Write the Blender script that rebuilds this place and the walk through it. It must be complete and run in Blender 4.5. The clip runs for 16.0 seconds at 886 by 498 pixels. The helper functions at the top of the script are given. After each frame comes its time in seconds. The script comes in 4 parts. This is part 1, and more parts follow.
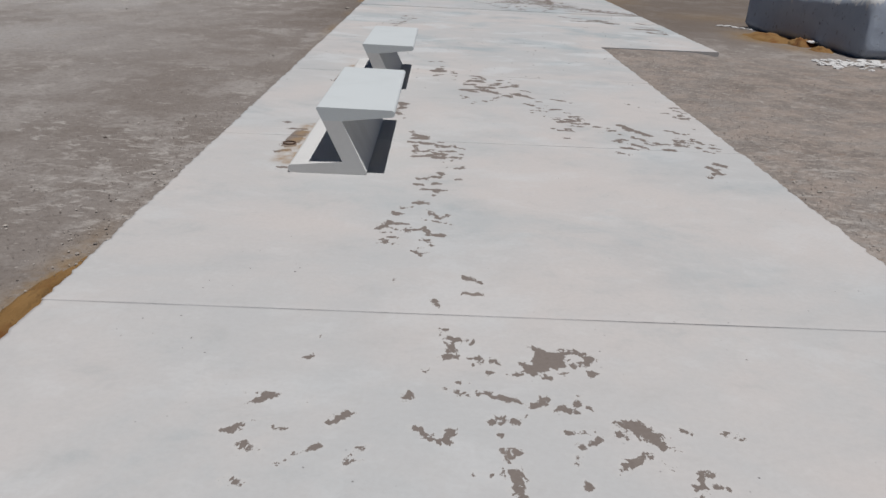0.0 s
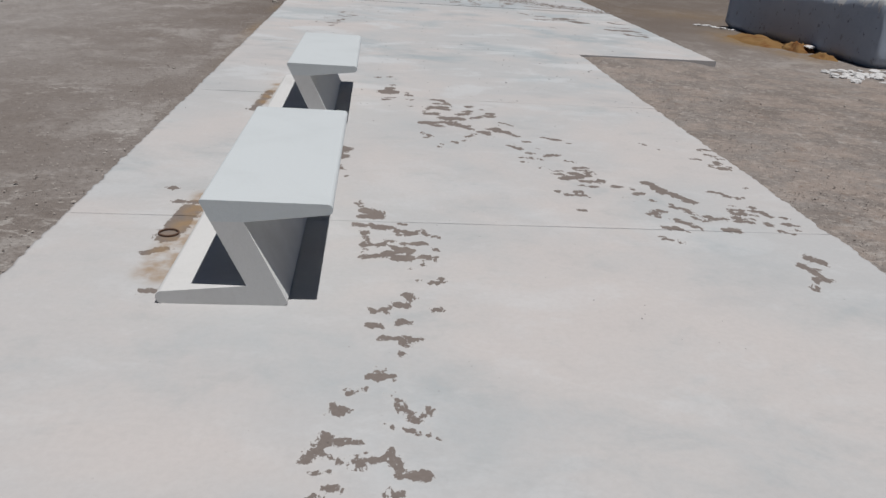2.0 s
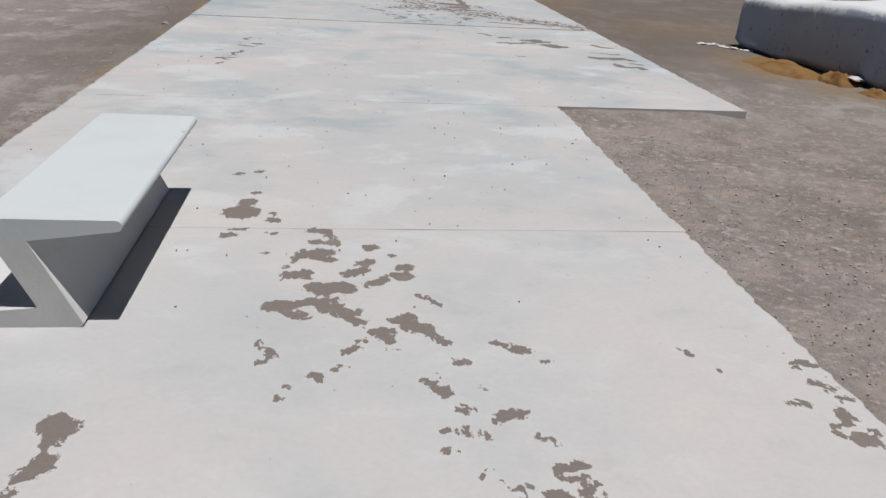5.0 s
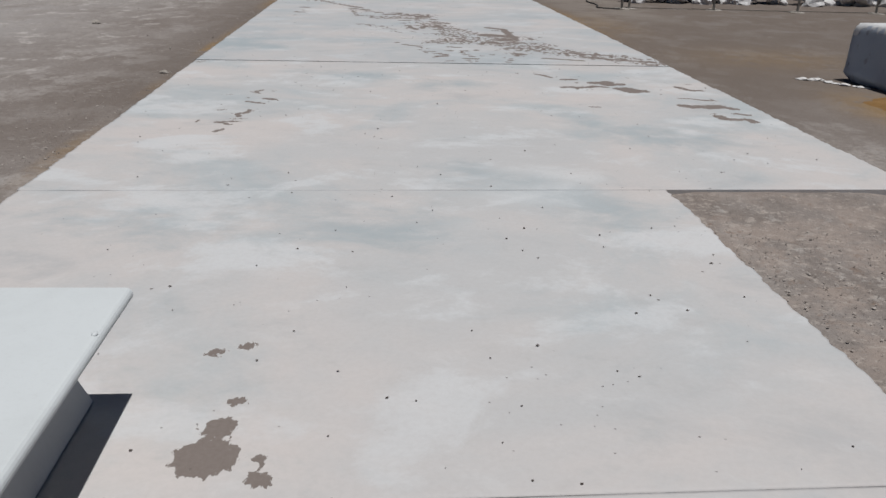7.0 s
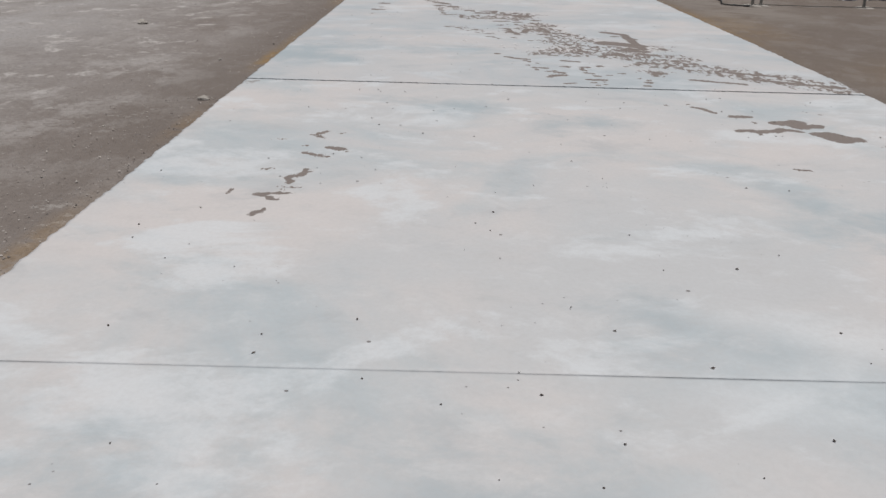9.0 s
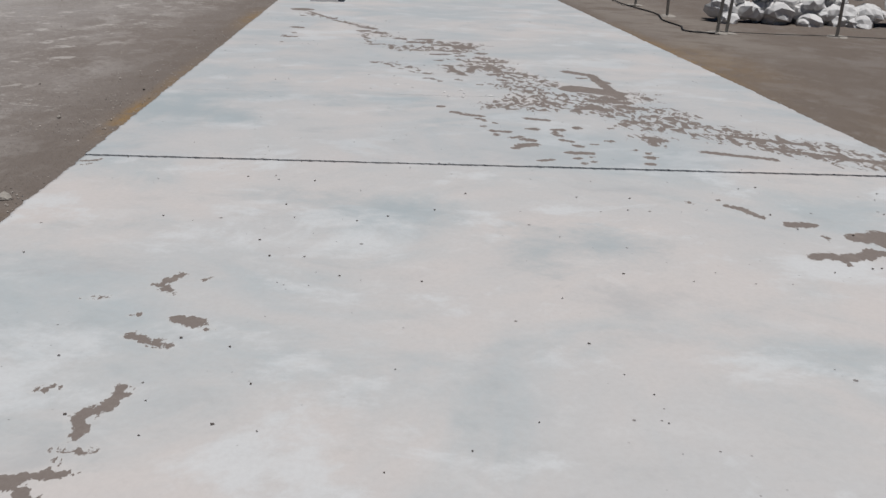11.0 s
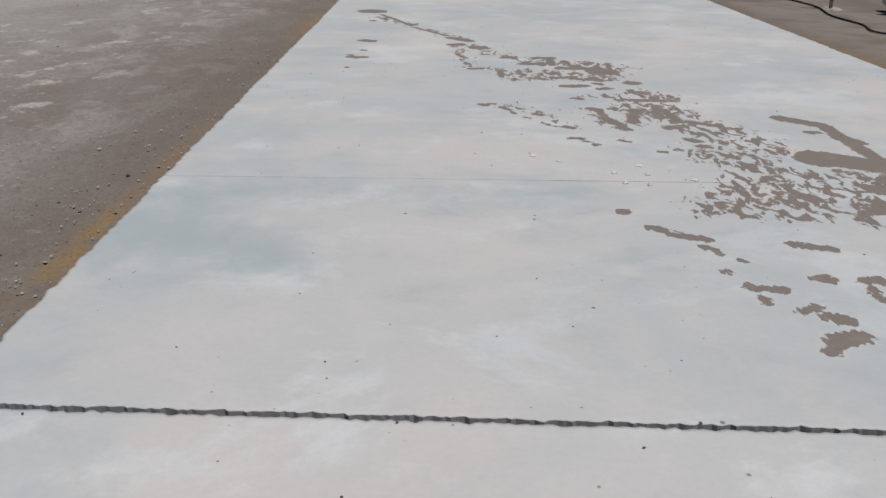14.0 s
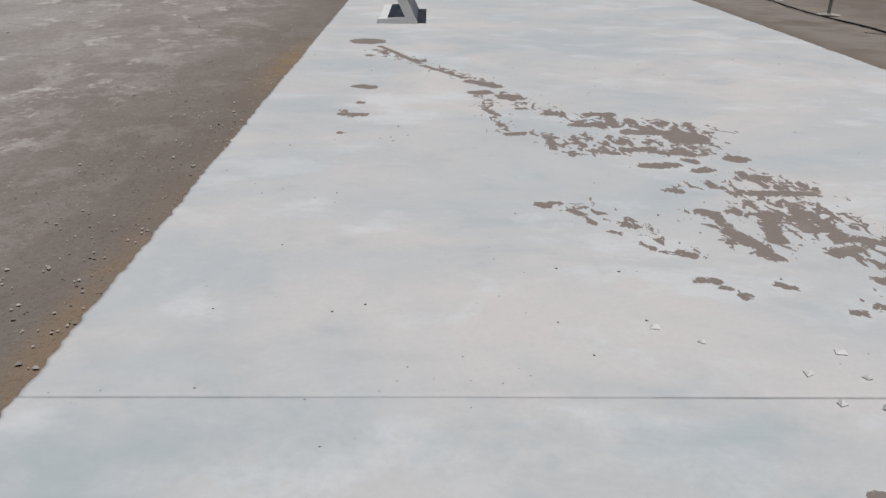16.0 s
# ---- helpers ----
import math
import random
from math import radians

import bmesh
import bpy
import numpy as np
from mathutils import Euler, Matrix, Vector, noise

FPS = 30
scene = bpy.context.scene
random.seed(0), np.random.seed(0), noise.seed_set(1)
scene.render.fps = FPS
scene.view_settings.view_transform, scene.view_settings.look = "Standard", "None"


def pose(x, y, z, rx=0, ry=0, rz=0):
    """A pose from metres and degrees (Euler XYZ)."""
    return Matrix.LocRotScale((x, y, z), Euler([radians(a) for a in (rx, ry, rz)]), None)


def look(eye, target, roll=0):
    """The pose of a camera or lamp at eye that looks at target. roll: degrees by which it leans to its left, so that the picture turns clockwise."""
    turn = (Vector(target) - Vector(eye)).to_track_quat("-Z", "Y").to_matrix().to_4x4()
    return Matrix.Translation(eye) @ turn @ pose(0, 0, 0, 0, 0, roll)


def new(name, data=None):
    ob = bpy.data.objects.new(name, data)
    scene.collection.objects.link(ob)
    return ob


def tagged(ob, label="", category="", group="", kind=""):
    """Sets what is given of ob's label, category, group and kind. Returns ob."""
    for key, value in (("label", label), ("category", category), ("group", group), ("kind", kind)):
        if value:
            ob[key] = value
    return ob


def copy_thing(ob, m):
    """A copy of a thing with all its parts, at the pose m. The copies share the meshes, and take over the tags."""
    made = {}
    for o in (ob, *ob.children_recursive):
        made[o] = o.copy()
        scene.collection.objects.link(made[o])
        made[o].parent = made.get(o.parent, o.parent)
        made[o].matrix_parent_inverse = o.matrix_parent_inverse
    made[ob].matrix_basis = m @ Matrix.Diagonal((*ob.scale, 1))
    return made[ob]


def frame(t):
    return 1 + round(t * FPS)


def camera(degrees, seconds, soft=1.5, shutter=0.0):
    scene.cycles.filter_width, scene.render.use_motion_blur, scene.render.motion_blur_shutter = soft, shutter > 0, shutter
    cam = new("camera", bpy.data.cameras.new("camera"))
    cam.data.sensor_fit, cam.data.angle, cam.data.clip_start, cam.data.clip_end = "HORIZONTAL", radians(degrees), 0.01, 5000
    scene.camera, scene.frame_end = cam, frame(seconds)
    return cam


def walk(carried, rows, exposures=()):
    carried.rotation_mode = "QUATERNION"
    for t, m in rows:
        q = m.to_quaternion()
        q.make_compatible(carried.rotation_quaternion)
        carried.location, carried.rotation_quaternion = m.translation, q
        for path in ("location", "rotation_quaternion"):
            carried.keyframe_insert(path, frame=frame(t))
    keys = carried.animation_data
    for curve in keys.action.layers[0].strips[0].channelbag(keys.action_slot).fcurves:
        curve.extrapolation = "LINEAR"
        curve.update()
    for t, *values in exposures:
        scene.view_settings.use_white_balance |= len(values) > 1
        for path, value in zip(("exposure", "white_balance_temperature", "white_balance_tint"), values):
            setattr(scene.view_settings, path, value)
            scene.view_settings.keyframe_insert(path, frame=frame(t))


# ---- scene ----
cam = camera(57.0, 16.0)
PATH = [
    (0, (1.639, 0.788, 1.541), (1.669, 2.649, 0.807), 2.6),
    (0.5, (1.565, 1.247, 1.551), (1.588, 3.113, 0.831), 2.9),
    (1, (1.538, 1.844, 1.493), (1.694, 3.704, 0.775), 3.6),
    (1.5, (1.546, 2.39, 1.509), (1.705, 4.245, 0.777), 4.1),
    (2, (1.521, 2.986, 1.485), (1.699, 4.829, 0.729), 3.6),
    (2.5, (1.626, 3.52, 1.478), (1.801, 5.361, 0.715), 3.4),
    (3, (1.708, 4.068, 1.445), (1.894, 5.9, 0.663), 3.6),
    (3.5, (1.826, 4.556, 1.485), (2.058, 6.382, 0.703), 3.2),
    (4, (1.985, 5.124, 1.52), (2.231, 6.945, 0.732), 3.4),
    (4.5, (2.03, 5.682, 1.507), (2.293, 7.501, 0.718), 3.2),
    (5, (2.212, 6.111, 1.538), (2.443, 7.943, 0.77), 3.1),
    (5.2, (2.243, 6.383, 1.541), (2.484, 8.221, 0.79), 3.4),
    (7.3, (2.161, 8.525, 1.532), (2.3, 10.38, 0.799), 1.4),
    (7.5, (2.102, 8.835, 1.512), (2.222, 10.683, 0.755), 1.8),
    (8, (2.025, 9.455, 1.537), (2.031, 11.304, 0.774), 1.3),
    (8.5, (1.936, 9.97, 1.517), (1.929, 11.818, 0.754), 1.2),
    (9, (1.938, 10.532, 1.5), (1.924, 12.379, 0.733), 1.2),
    (9.5, (1.948, 11.06, 1.515), (1.944, 12.91, 0.754), 0.9),
    (9.7, (1.94, 11.323, 1.535), (2.07, 13.18, 0.806), 2.4),
    (11.8, (1.844, 13.863, 1.414), (2.008, 15.703, 0.648), 2.58),
    (12, (1.819, 14.098, 1.371), (1.931, 15.939, 0.596), 2.42),
    (12.5, (1.723, 14.660, 1.399), (1.718, 16.487, 0.587), 0.48),
    (13, (1.655, 15.203, 1.423), (1.535, 17.032, 0.622), -1.00),
    (13.5, (1.597, 15.669, 1.414), (1.529, 17.499, 0.611), 0.40),
    (14, (1.509, 16.152, 1.435), (1.524, 17.988, 0.643), 1.08),
    (14.5, (1.438, 16.711, 1.424), (1.436, 18.554, 0.648), 1.24),
    (15, (1.347, 17.208, 1.445), (1.340, 19.045, 0.656), 0.49),
    (15.5, (1.308, 17.775, 1.444), (1.284, 19.613, 0.658), 0.06),
    (16, (1.235, 18.298, 1.409), (1.282, 20.141, 0.632), 1.26),
]
EXPOSURES = [(0.0, -0.35), (0.5, -0.28), (1.0, -0.2), (1.5, -0.25), (2.0, -0.33), (2.5, -0.38), (3.5, -0.37), (4.5, -0.36), (5.0, -0.18), (7.5, -0.35), (8.5, -0.27), (9.5, -0.25), (12.0, -0.41), (12.5, -0.47), (14.0, -0.34), (15.0, -0.33), (15.5, -0.34), (16.0, -0.23)]
walk(cam, [(t, look(eye, target, roll)) for t, eye, target, roll in PATH], EXPOSURES)

# ---- light: high clear sun, slightly behind and to the right of the walk ----
SUN_WAY = Vector((0.065, -0.062, 0.40)).normalized()
world = bpy.data.worlds.new("sky")
scene.world = world
world.use_nodes = True
wn = world.node_tree
wn.nodes.clear()
sky = wn.nodes.new("ShaderNodeTexSky")
sky.sky_type = "NISHITA"
sky.sun_disc = False
sky.sun_elevation = math.asin(SUN_WAY.z)
sky.sun_rotation = math.atan2(SUN_WAY.x, SUN_WAY.y)
sky.altitude = 2600
sky.air_density = 0.45
sky.dust_density = 0.0
wb = wn.nodes.new("ShaderNodeBackground")
wb.inputs["Strength"].default_value = 0.05
wo = wn.nodes.new("ShaderNodeOutputWorld")
wn.links.new(sky.outputs[0], wb.inputs[0])
wn.links.new(wb.outputs[0], wo.inputs[0])
sun_data = bpy.data.lights.new("sun", "SUN")
sun_data.energy = 5.0
sun_data.angle = radians(0.53)
sun_data.color = (1.0, 0.99, 0.992)
sun = new("sun", sun_data)
sun.matrix_world = look(SUN_WAY * 60, (0, 0, 0))


# ---- material helpers ----
# scales down all base colours so less light bounces into shaded places
ALBEDO_SCALE = 0.72


class Nodes:
    """A small wrapper for building one procedural material."""

    def __init__(self, name):
        self.mat = bpy.data.materials.new(name)
        self.mat.use_nodes = True
        self.tree = self.mat.node_tree
        self.tree.nodes.clear()
        self.out = self.tree.nodes.new("ShaderNodeOutputMaterial")
        self.bsdf = self.tree.nodes.new("ShaderNodeBsdfPrincipled")
        self.tree.links.new(self.bsdf.outputs[0], self.out.inputs[0])
        self.coord = self.tree.nodes.new("ShaderNodeNewGeometry").outputs["Position"]

    def put(self, socket, value):
        if isinstance(value, bpy.types.NodeSocket):
            self.tree.links.new(value, socket)
        elif isinstance(value, tuple) and len(value) == 3 and socket.type == "RGBA":
            socket.default_value = (*value, 1)
        else:
            socket.default_value = value

    def node(self, kind, **inputs):
        n = self.tree.nodes.new(kind)
        for key, value in inputs.items():
            self.put(n.inputs[key], value)
        return n

    def stretch(self, scale=(1, 1, 1), turn=0.0, shift=(0, 0, 0)):
        n = self.node("ShaderNodeMapping", Vector=self.coord)
        n.inputs["Scale"].default_value = scale
        n.inputs["Rotation"].default_value = (0, 0, radians(turn))
        n.inputs["Location"].default_value = shift
        return n.outputs[0]

    def noise(self, scale, detail=4.0, rough=0.55, vector=None, warp=0.0):
        n = self.node("ShaderNodeTexNoise", Vector=vector or self.coord, Scale=scale, Detail=detail, Roughness=rough, Distortion=warp)
        return n.outputs["Fac"]

    def cells(self, scale, vector=None, rand=1.0):
        n = self.node("ShaderNodeTexVoronoi", Vector=vector or self.coord, Scale=scale, Randomness=rand)
        return n.outputs["Distance"], n.outputs["Color"]

    def math(self, op, a, b=0.0, c=0.0, clamp=False):
        n = self.tree.nodes.new("ShaderNodeMath")
        n.operation, n.use_clamp = op, clamp
        for i, v in enumerate((a, b, c)):
            self.put(n.inputs[i], v)
        return n.outputs[0]

    def step(self, value, lo, hi, out_lo=0.0, out_hi=1.0):
        n = self.tree.nodes.new("ShaderNodeMapRange")
        n.interpolation_type = "SMOOTHSTEP"
        for i, v in enumerate((value, lo, hi, out_lo, out_hi)):
            self.put(n.inputs[i], v)
        return n.outputs[0]

    def mix(self, fac, a, b):
        n = self.tree.nodes.new("ShaderNodeMix")
        n.data_type = "RGBA"
        self.put(n.inputs[0], fac)
        self.put(n.inputs[6], a)
        self.put(n.inputs[7], b)
        return n.outputs[2]

    def attribute(self, name):
        n = self.tree.nodes.new("ShaderNodeAttribute")
        n.attribute_name = name
        return n.outputs["Fac"]

    def axis(self, i):
        n = self.node("ShaderNodeSeparateXYZ", Vector=self.coord)
        return n.outputs[i]

    def bump(self, height, distance, strength=1.0, under=None):
        n = self.node("ShaderNodeBump", Height=height, Distance=distance, Strength=strength)
        if under:
            self.put(n.inputs["Normal"], under)
        return n.outputs[0]

    def tone(self, colour):
        """Every pigment is taken down alike, to cut bounce light and deepen the shadows."""
        n = self.tree.nodes.new("ShaderNodeMix")
        n.data_type, n.blend_type = "RGBA", "MULTIPLY"
        self.put(n.inputs[0], 1.0)
        self.put(n.inputs[6], colour)
        self.put(n.inputs[7], (ALBEDO_SCALE, ALBEDO_SCALE, ALBEDO_SCALE))
        return n.outputs[2]

    def finish(self, colour, rough, normal=None, metal=0.0):
        self.put(self.bsdf.inputs["Base Color"], self.tone(colour))
        self.put(self.bsdf.inputs["Roughness"], rough)
        self.put(self.bsdf.inputs["Metallic"], metal)
        self.put(self.bsdf.inputs["Specular IOR Level"], 0.3)
        if normal:
            self.put(self.bsdf.inputs["Normal"], normal)
        return self.mat


def slab_material():
    """Pale skim-coated concrete with damp-looking grey and buff clouds, pits, and peeled flakes that bare brown mortar."""
    m = Nodes("skim_coated_concrete")
    cloud = m.noise(0.55, 7, 0.6, warp=0.5)
    cloud_b = m.noise(0.62, 8, 0.62, m.stretch((1.0, 1.1, 1), 8, (7, 3, 0)), 0.6)
    trowel = m.noise(1.1, 9, 0.66, m.stretch((0.9, 1.25, 1), -25, (3, 11, 0)), 0.3)
    swirl = m.noise(3.4, 9, 0.7, m.stretch((0.85, 1.15, 1), 32, (1, 5, 0)), 0.3)
    fine = m.noise(38, 5, 0.7)
    grain = m.noise(260, 3, 0.6)
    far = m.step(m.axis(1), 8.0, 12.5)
    col = m.mix(m.step(cloud, 0.36, 0.64), (0.575, 0.57, 0.56), (0.65, 0.605, 0.575))
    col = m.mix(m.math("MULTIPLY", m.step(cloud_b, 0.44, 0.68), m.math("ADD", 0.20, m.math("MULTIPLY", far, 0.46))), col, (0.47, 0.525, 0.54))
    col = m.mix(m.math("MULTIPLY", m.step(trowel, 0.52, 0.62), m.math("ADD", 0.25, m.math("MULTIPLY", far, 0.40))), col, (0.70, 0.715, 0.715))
    col = m.mix(m.math("MULTIPLY", m.step(trowel, 0.45, 0.30), m.math("ADD", 0.25, m.math("MULTIPLY", far, 0.35))), col, (0.46, 0.465, 0.465))
    col = m.mix(m.step(swirl, 0.52, 0.72, 0.0, 0.25), col, (0.50, 0.475, 0.45))
    col = m.mix(m.step(swirl, 0.46, 0.34, 0.0, 0.22), col, (0.72, 0.72, 0.71))
    col = m.mix(m.math("MULTIPLY", m.step(m.axis(1), 18.17, 18.19), m.step(cloud_b, 0.35, 0.6, 0.1, 0.42)), col, (0.47, 0.50, 0.515))
    ghost = m.math("ADD", m.math("MULTIPLY", m.math("SUBTRACT", swirl, 0.5), 1.8), m.math("MULTIPLY", m.math("SUBTRACT", cloud_b, 0.5), 1.8))
    col = m.mix(m.math("MULTIPLY", m.step(m.math("ADD", m.attribute("damp"), ghost), 0.20, 1.2), 0.72), col, (0.385, 0.445, 0.465))
    col = m.mix(m.math("MULTIPLY", m.step(m.math("ADD", m.attribute("pale"), ghost), 0.45, 1.3), 0.6), col, (0.76, 0.76, 0.75))
    col = m.mix(m.step(fine, 0.35, 0.7, 0.0, 0.16), col, (0.45, 0.42, 0.40))
    # peeled flakes
    edge = m.math("SUBTRACT", m.noise(12, 3, 0.55, m.stretch((1.2, 0.6, 1), 8), 0.9), 0.5)
    lace = m.math("SUBTRACT", m.noise(42, 5, 0.62, m.stretch((1.1, 0.75, 1), 20), 0.4), 0.5)
    torn = m.math("SUBTRACT", m.noise(20, 4, 0.6, m.stretch((1.1, 0.7, 1), 12, (3, 1, 0)), 0.8), 0.5)
    whole = m.math("ADD", m.attribute("peel"), m.math("ADD", m.math("MULTIPLY", torn, 0.10), m.math("MULTIPLY", lace, 0.06)))
    laced = m.math("ADD", m.attribute("lacy"), m.math("ADD", m.math("MULTIPLY", edge, 0.26), m.math("MULTIPLY", lace, 0.07)))
    field = m.math("MAXIMUM", whole, laced)
    peel = m.step(field, -0.001, 0.004)
    rim = m.math("MULTIPLY", m.step(field, -0.02, 0.0), m.step(field, 0.012, 0.0))
    bare = m.mix(m.noise(60, 5, 0.7), (0.185, 0.152, 0.132), (0.285, 0.243, 0.218))
    bare = m.mix(m.step(m.noise(5, 3), 0.55, 0.7, 0, 0.5), bare, (0.30, 0.255, 0.22))
    col = m.mix(m.math("MULTIPLY", rim, 0.25), col, (0.68, 0.65, 0.61))
    # pits and specks
    pit_d, pit_c = m.cells(4.3)
    pit_r = m.math("MULTIPLY", m.math("MULTIPLY", m.step(m.noise(3.1, 2), 0.34, 0.62), m.math("ADD", 0.35, m.math("MULTIPLY", far, 0.65))), 0.05)
    pit = m.math("MULTIPLY", m.step(pit_d, pit_r, m.math("MULTIPLY", pit_r, 0.55)), m.step(pit_r, 0.010, 0.016))
    dot_d, dot_c = m.cells(15.0)
    dot = m.math("MULTIPLY", m.step(dot_d, 0.07, 0.04), m.step(m.noise(1.3, 2, vector=m.stretch(shift=(5, 9, 0))), 0.5, 0.66))
    specks = m.math("MAXIMUM", pit, dot)
    col = m.mix(m.math("MULTIPLY", specks, 0.75), col, (0.13, 0.105, 0.09))
    col = m.mix(peel, col, bare)
    # rusty silt washed beside the benches
    rust = m.math("MULTIPLY", m.attribute("silt"), m.step(m.noise(9, 5), 0.3, 0.65))
    col = m.mix(m.math("MULTIPLY", rust, 0.8), col, (0.36, 0.24, 0.13))
    height = m.math("ADD", m.math("MULTIPLY", peel, -1.0), m.math("MULTIPLY", specks, -0.8))
    n1 = m.bump(height, 0.004)
    n2 = m.bump(m.math("ADD", m.math("MULTIPLY", fine, 0.5), m.math("ADD", m.math("MULTIPLY", grain, 0.25), m.math("MULTIPLY", m.math("MULTIPLY", peel, grain), 2.0))), 0.0012, 0.8, n1)
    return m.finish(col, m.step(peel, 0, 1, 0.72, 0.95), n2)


def earth_material():
    """Trodden grey-brown earth with pale lime crust, scuffs, crumbs, and ochre dust along the slab."""
    m = Nodes("trodden_earth")
    x, y = m.axis(0), m.axis(1)
    big = m.noise(0.35, 5, 0.6, warp=0.5)
    mid = m.noise(2.2, 6, 0.65)
    fine = m.noise(24, 6, 0.72)
    grit = m.noise(110, 3, 0.7)
    left = m.step(x, 1.0, -1.0)
    col = m.mix(m.step(big, 0.35, 0.66), (0.255, 0.218, 0.192), (0.315, 0.28, 0.254))
    col = m.mix(m.step(mid, 0.35, 0.75, 0.0, 0.55), col, (0.205, 0.168, 0.142))
    far_right = m.math("MULTIPLY", m.step(y, 15, 18), m.step(x, 4.5, 6.0))
    col = m.mix(m.math("MULTIPLY", far_right, 0.6), col, (0.185, 0.138, 0.098))
    dusty = m.math("MULTIPLY", m.step(x, -0.8, -4.5), m.step(m.noise(0.5, 6, 0.65, m.stretch((1.0, 0.5, 1), 35), 0.2), 0.30, 0.62))
    col = m.mix(m.math("MULTIPLY", dusty, 0.8), col, (0.47, 0.445, 0.425))
    # pale crust in streaks and flakes
    crust = m.noise(1.5, 9, 0.72, m.stretch((1.0, 0.7, 1), 24), 0.2)
    drift = m.step(m.noise(0.28, 3, vector=m.stretch(shift=(4, 2, 0))), 0.38, 0.60)
    lime = m.math("MULTIPLY", m.step(crust, 0.48, 0.60), m.math("ADD", 0.35, m.math("MULTIPLY", drift, 0.6)))
    col = m.mix(lime, col, (0.40, 0.365, 0.335))
    splash = m.math("MULTIPLY", m.step(m.noise(2.4, 8, 0.68, m.stretch((1.0, 0.75, 1), 60, (6, 2, 0)), 0.2), 0.56, 0.63), m.step(x, -0.9, -1.6))
    col = m.mix(m.math("MULTIPLY", splash, m.math("ADD", 0.3, m.math("MULTIPLY", m.step(y, 15, 19), 0.55))), col, (0.56, 0.52, 0.48))
    flake = m.noise(7.5, 7, 0.7, m.stretch((0.9, 1.1, 1), 18), 0.2)
    where = m.step(m.noise(0.7, 3, vector=m.stretch(shift=(8, 1, 0))), 0.46, 0.62)
    col = m.mix(m.math("MULTIPLY", m.step(flake, 0.56, 0.62), m.math("MULTIPLY", where, 0.75)), col, (0.50, 0.465, 0.425))
    near_l = m.math("MULTIPLY", m.step(x, -1.6, -0.45), m.math("MULTIPLY", m.step(y, 4.3, 5.2), m.step(y, 8.2, 6.6)))
    chips = m.math("MULTIPLY", m.step(m.noise(7, 5, 0.7, m.stretch((0.8, 1.3, 1), 15), 0.8), 0.52, 0.62), near_l)
    col = m.mix(m.math("MULTIPLY", chips, 0.75), col, (0.52, 0.48, 0.44))
    # pale flecks
    fd, fc = m.cells(9.0, m.stretch((0.8, 1.3, 1), 30))
    fleck = m.math("MULTIPLY", m.step(fd, 0.16, 0.06), m.step(m.noise(2.0, 2, vector=m.stretch(shift=(1, 6, 0))), 0.5, 0.66))
    col = m.mix(m.math("MULTIPLY", fleck, 0.75), col, (0.55, 0.51, 0.46))
    gd, gc = m.cells(42.0)
    col = m.mix(m.step(gd, 0.32, 0.1, 0, 0.35), col, (0.40, 0.36, 0.32))
    col = m.mix(m.step(fine, 0.45, 0.68, 0.0, 0.5), col, (0.165, 0.137, 0.118))
    pd, pc = m.cells(27.0)
    pebble = m.math("MULTIPLY", m.step(pd, 0.26, 0.16), m.step(m.node("ShaderNodeSeparateXYZ", Vector=pc).outputs[0], 0.70, 0.74))
    col = m.mix(m.math("MULTIPLY", pebble, m.step(m.noise(1.7, 3, vector=m.stretch(shift=(9, 4, 0))), 0.35, 0.65, 0.15, 0.75)), col, (0.52, 0.475, 0.43))
    shore = m.math("MULTIPLY", m.step(x, 5.9, 6.5), m.math("MULTIPLY", m.step(y, 23.0, 25.5), m.step(x, 8.6, 7.6)))
    col = m.mix(m.math("MULTIPLY", m.math("MULTIPLY", shore, m.step(m.noise(1.4, 7, 0.7, m.stretch((0.7, 1.2, 1), 30), 0.6), 0.36, 0.56)), 0.85), col, (0.50, 0.455, 0.395))
    warm = m.math("MULTIPLY", m.step(x, 3.8, 4.3), m.math("MULTIPLY", m.step(y, 14.0, 12.0), m.step(m.noise(2.8, 7, 0.7, m.stretch((0.9, 1.1, 1), 10), 0.2), 0.42, 0.62)))
    col = m.mix(m.math("MULTIPLY", warm, 0.6), col, (0.43, 0.35, 0.295))
    scab = m.math("MULTIPLY", m.step(x, 3.8, 4.1), m.step(m.noise(15, 6, 0.7, m.stretch((0.9, 1.1, 1), 30)), 0.54, 0.62))
    col = m.mix(m.math("MULTIPLY", scab, m.math("MULTIPLY", m.step(y, 16, 13), 0.6)), col, (0.50, 0.44, 0.385))
    rusty = m.math("MULTIPLY", m.step(x, 3.8, 4.1), m.step(m.noise(9, 5, 0.7, m.stretch(shift=(3, 7, 0))), 0.58, 0.70))
    col = m.mix(m.math("MULTIPLY", rusty, m.math("MULTIPLY", m.step(y, 16, 13), 0.5)), col, (0.235, 0.15, 0.10))
    # damp darker band and ochre dust along the slab
    band = m.math("MULTIPLY", m.step(x, -1.3, -0.15), m.step(y, 13, 17))
    col = m.mix(m.math("MULTIPLY", band, 0.7), col, (0.175, 0.142, 0.118))
    ochre = m.math("MULTIPLY", m.attribute("ochre"), m.step(m.noise(6, 5, 0.65), 0.28, 0.55))
    sand = m.mix(m.noise(30, 4, 0.7), (0.23, 0.135, 0.05), (0.40, 0.265, 0.12))
    col = m.mix(m.math("MULTIPLY", ochre, 0.9), col, sand)
    h = m.math("ADD", m.math("MULTIPLY", fine, 0.6), m.math("ADD", m.math("MULTIPLY", grit, 0.25), m.math("MULTIPLY", m.step(gd, 0.4, 0.1), 0.25)))
    return m.finish(col, 0.95, m.bump(h, 0.018, 1.0))


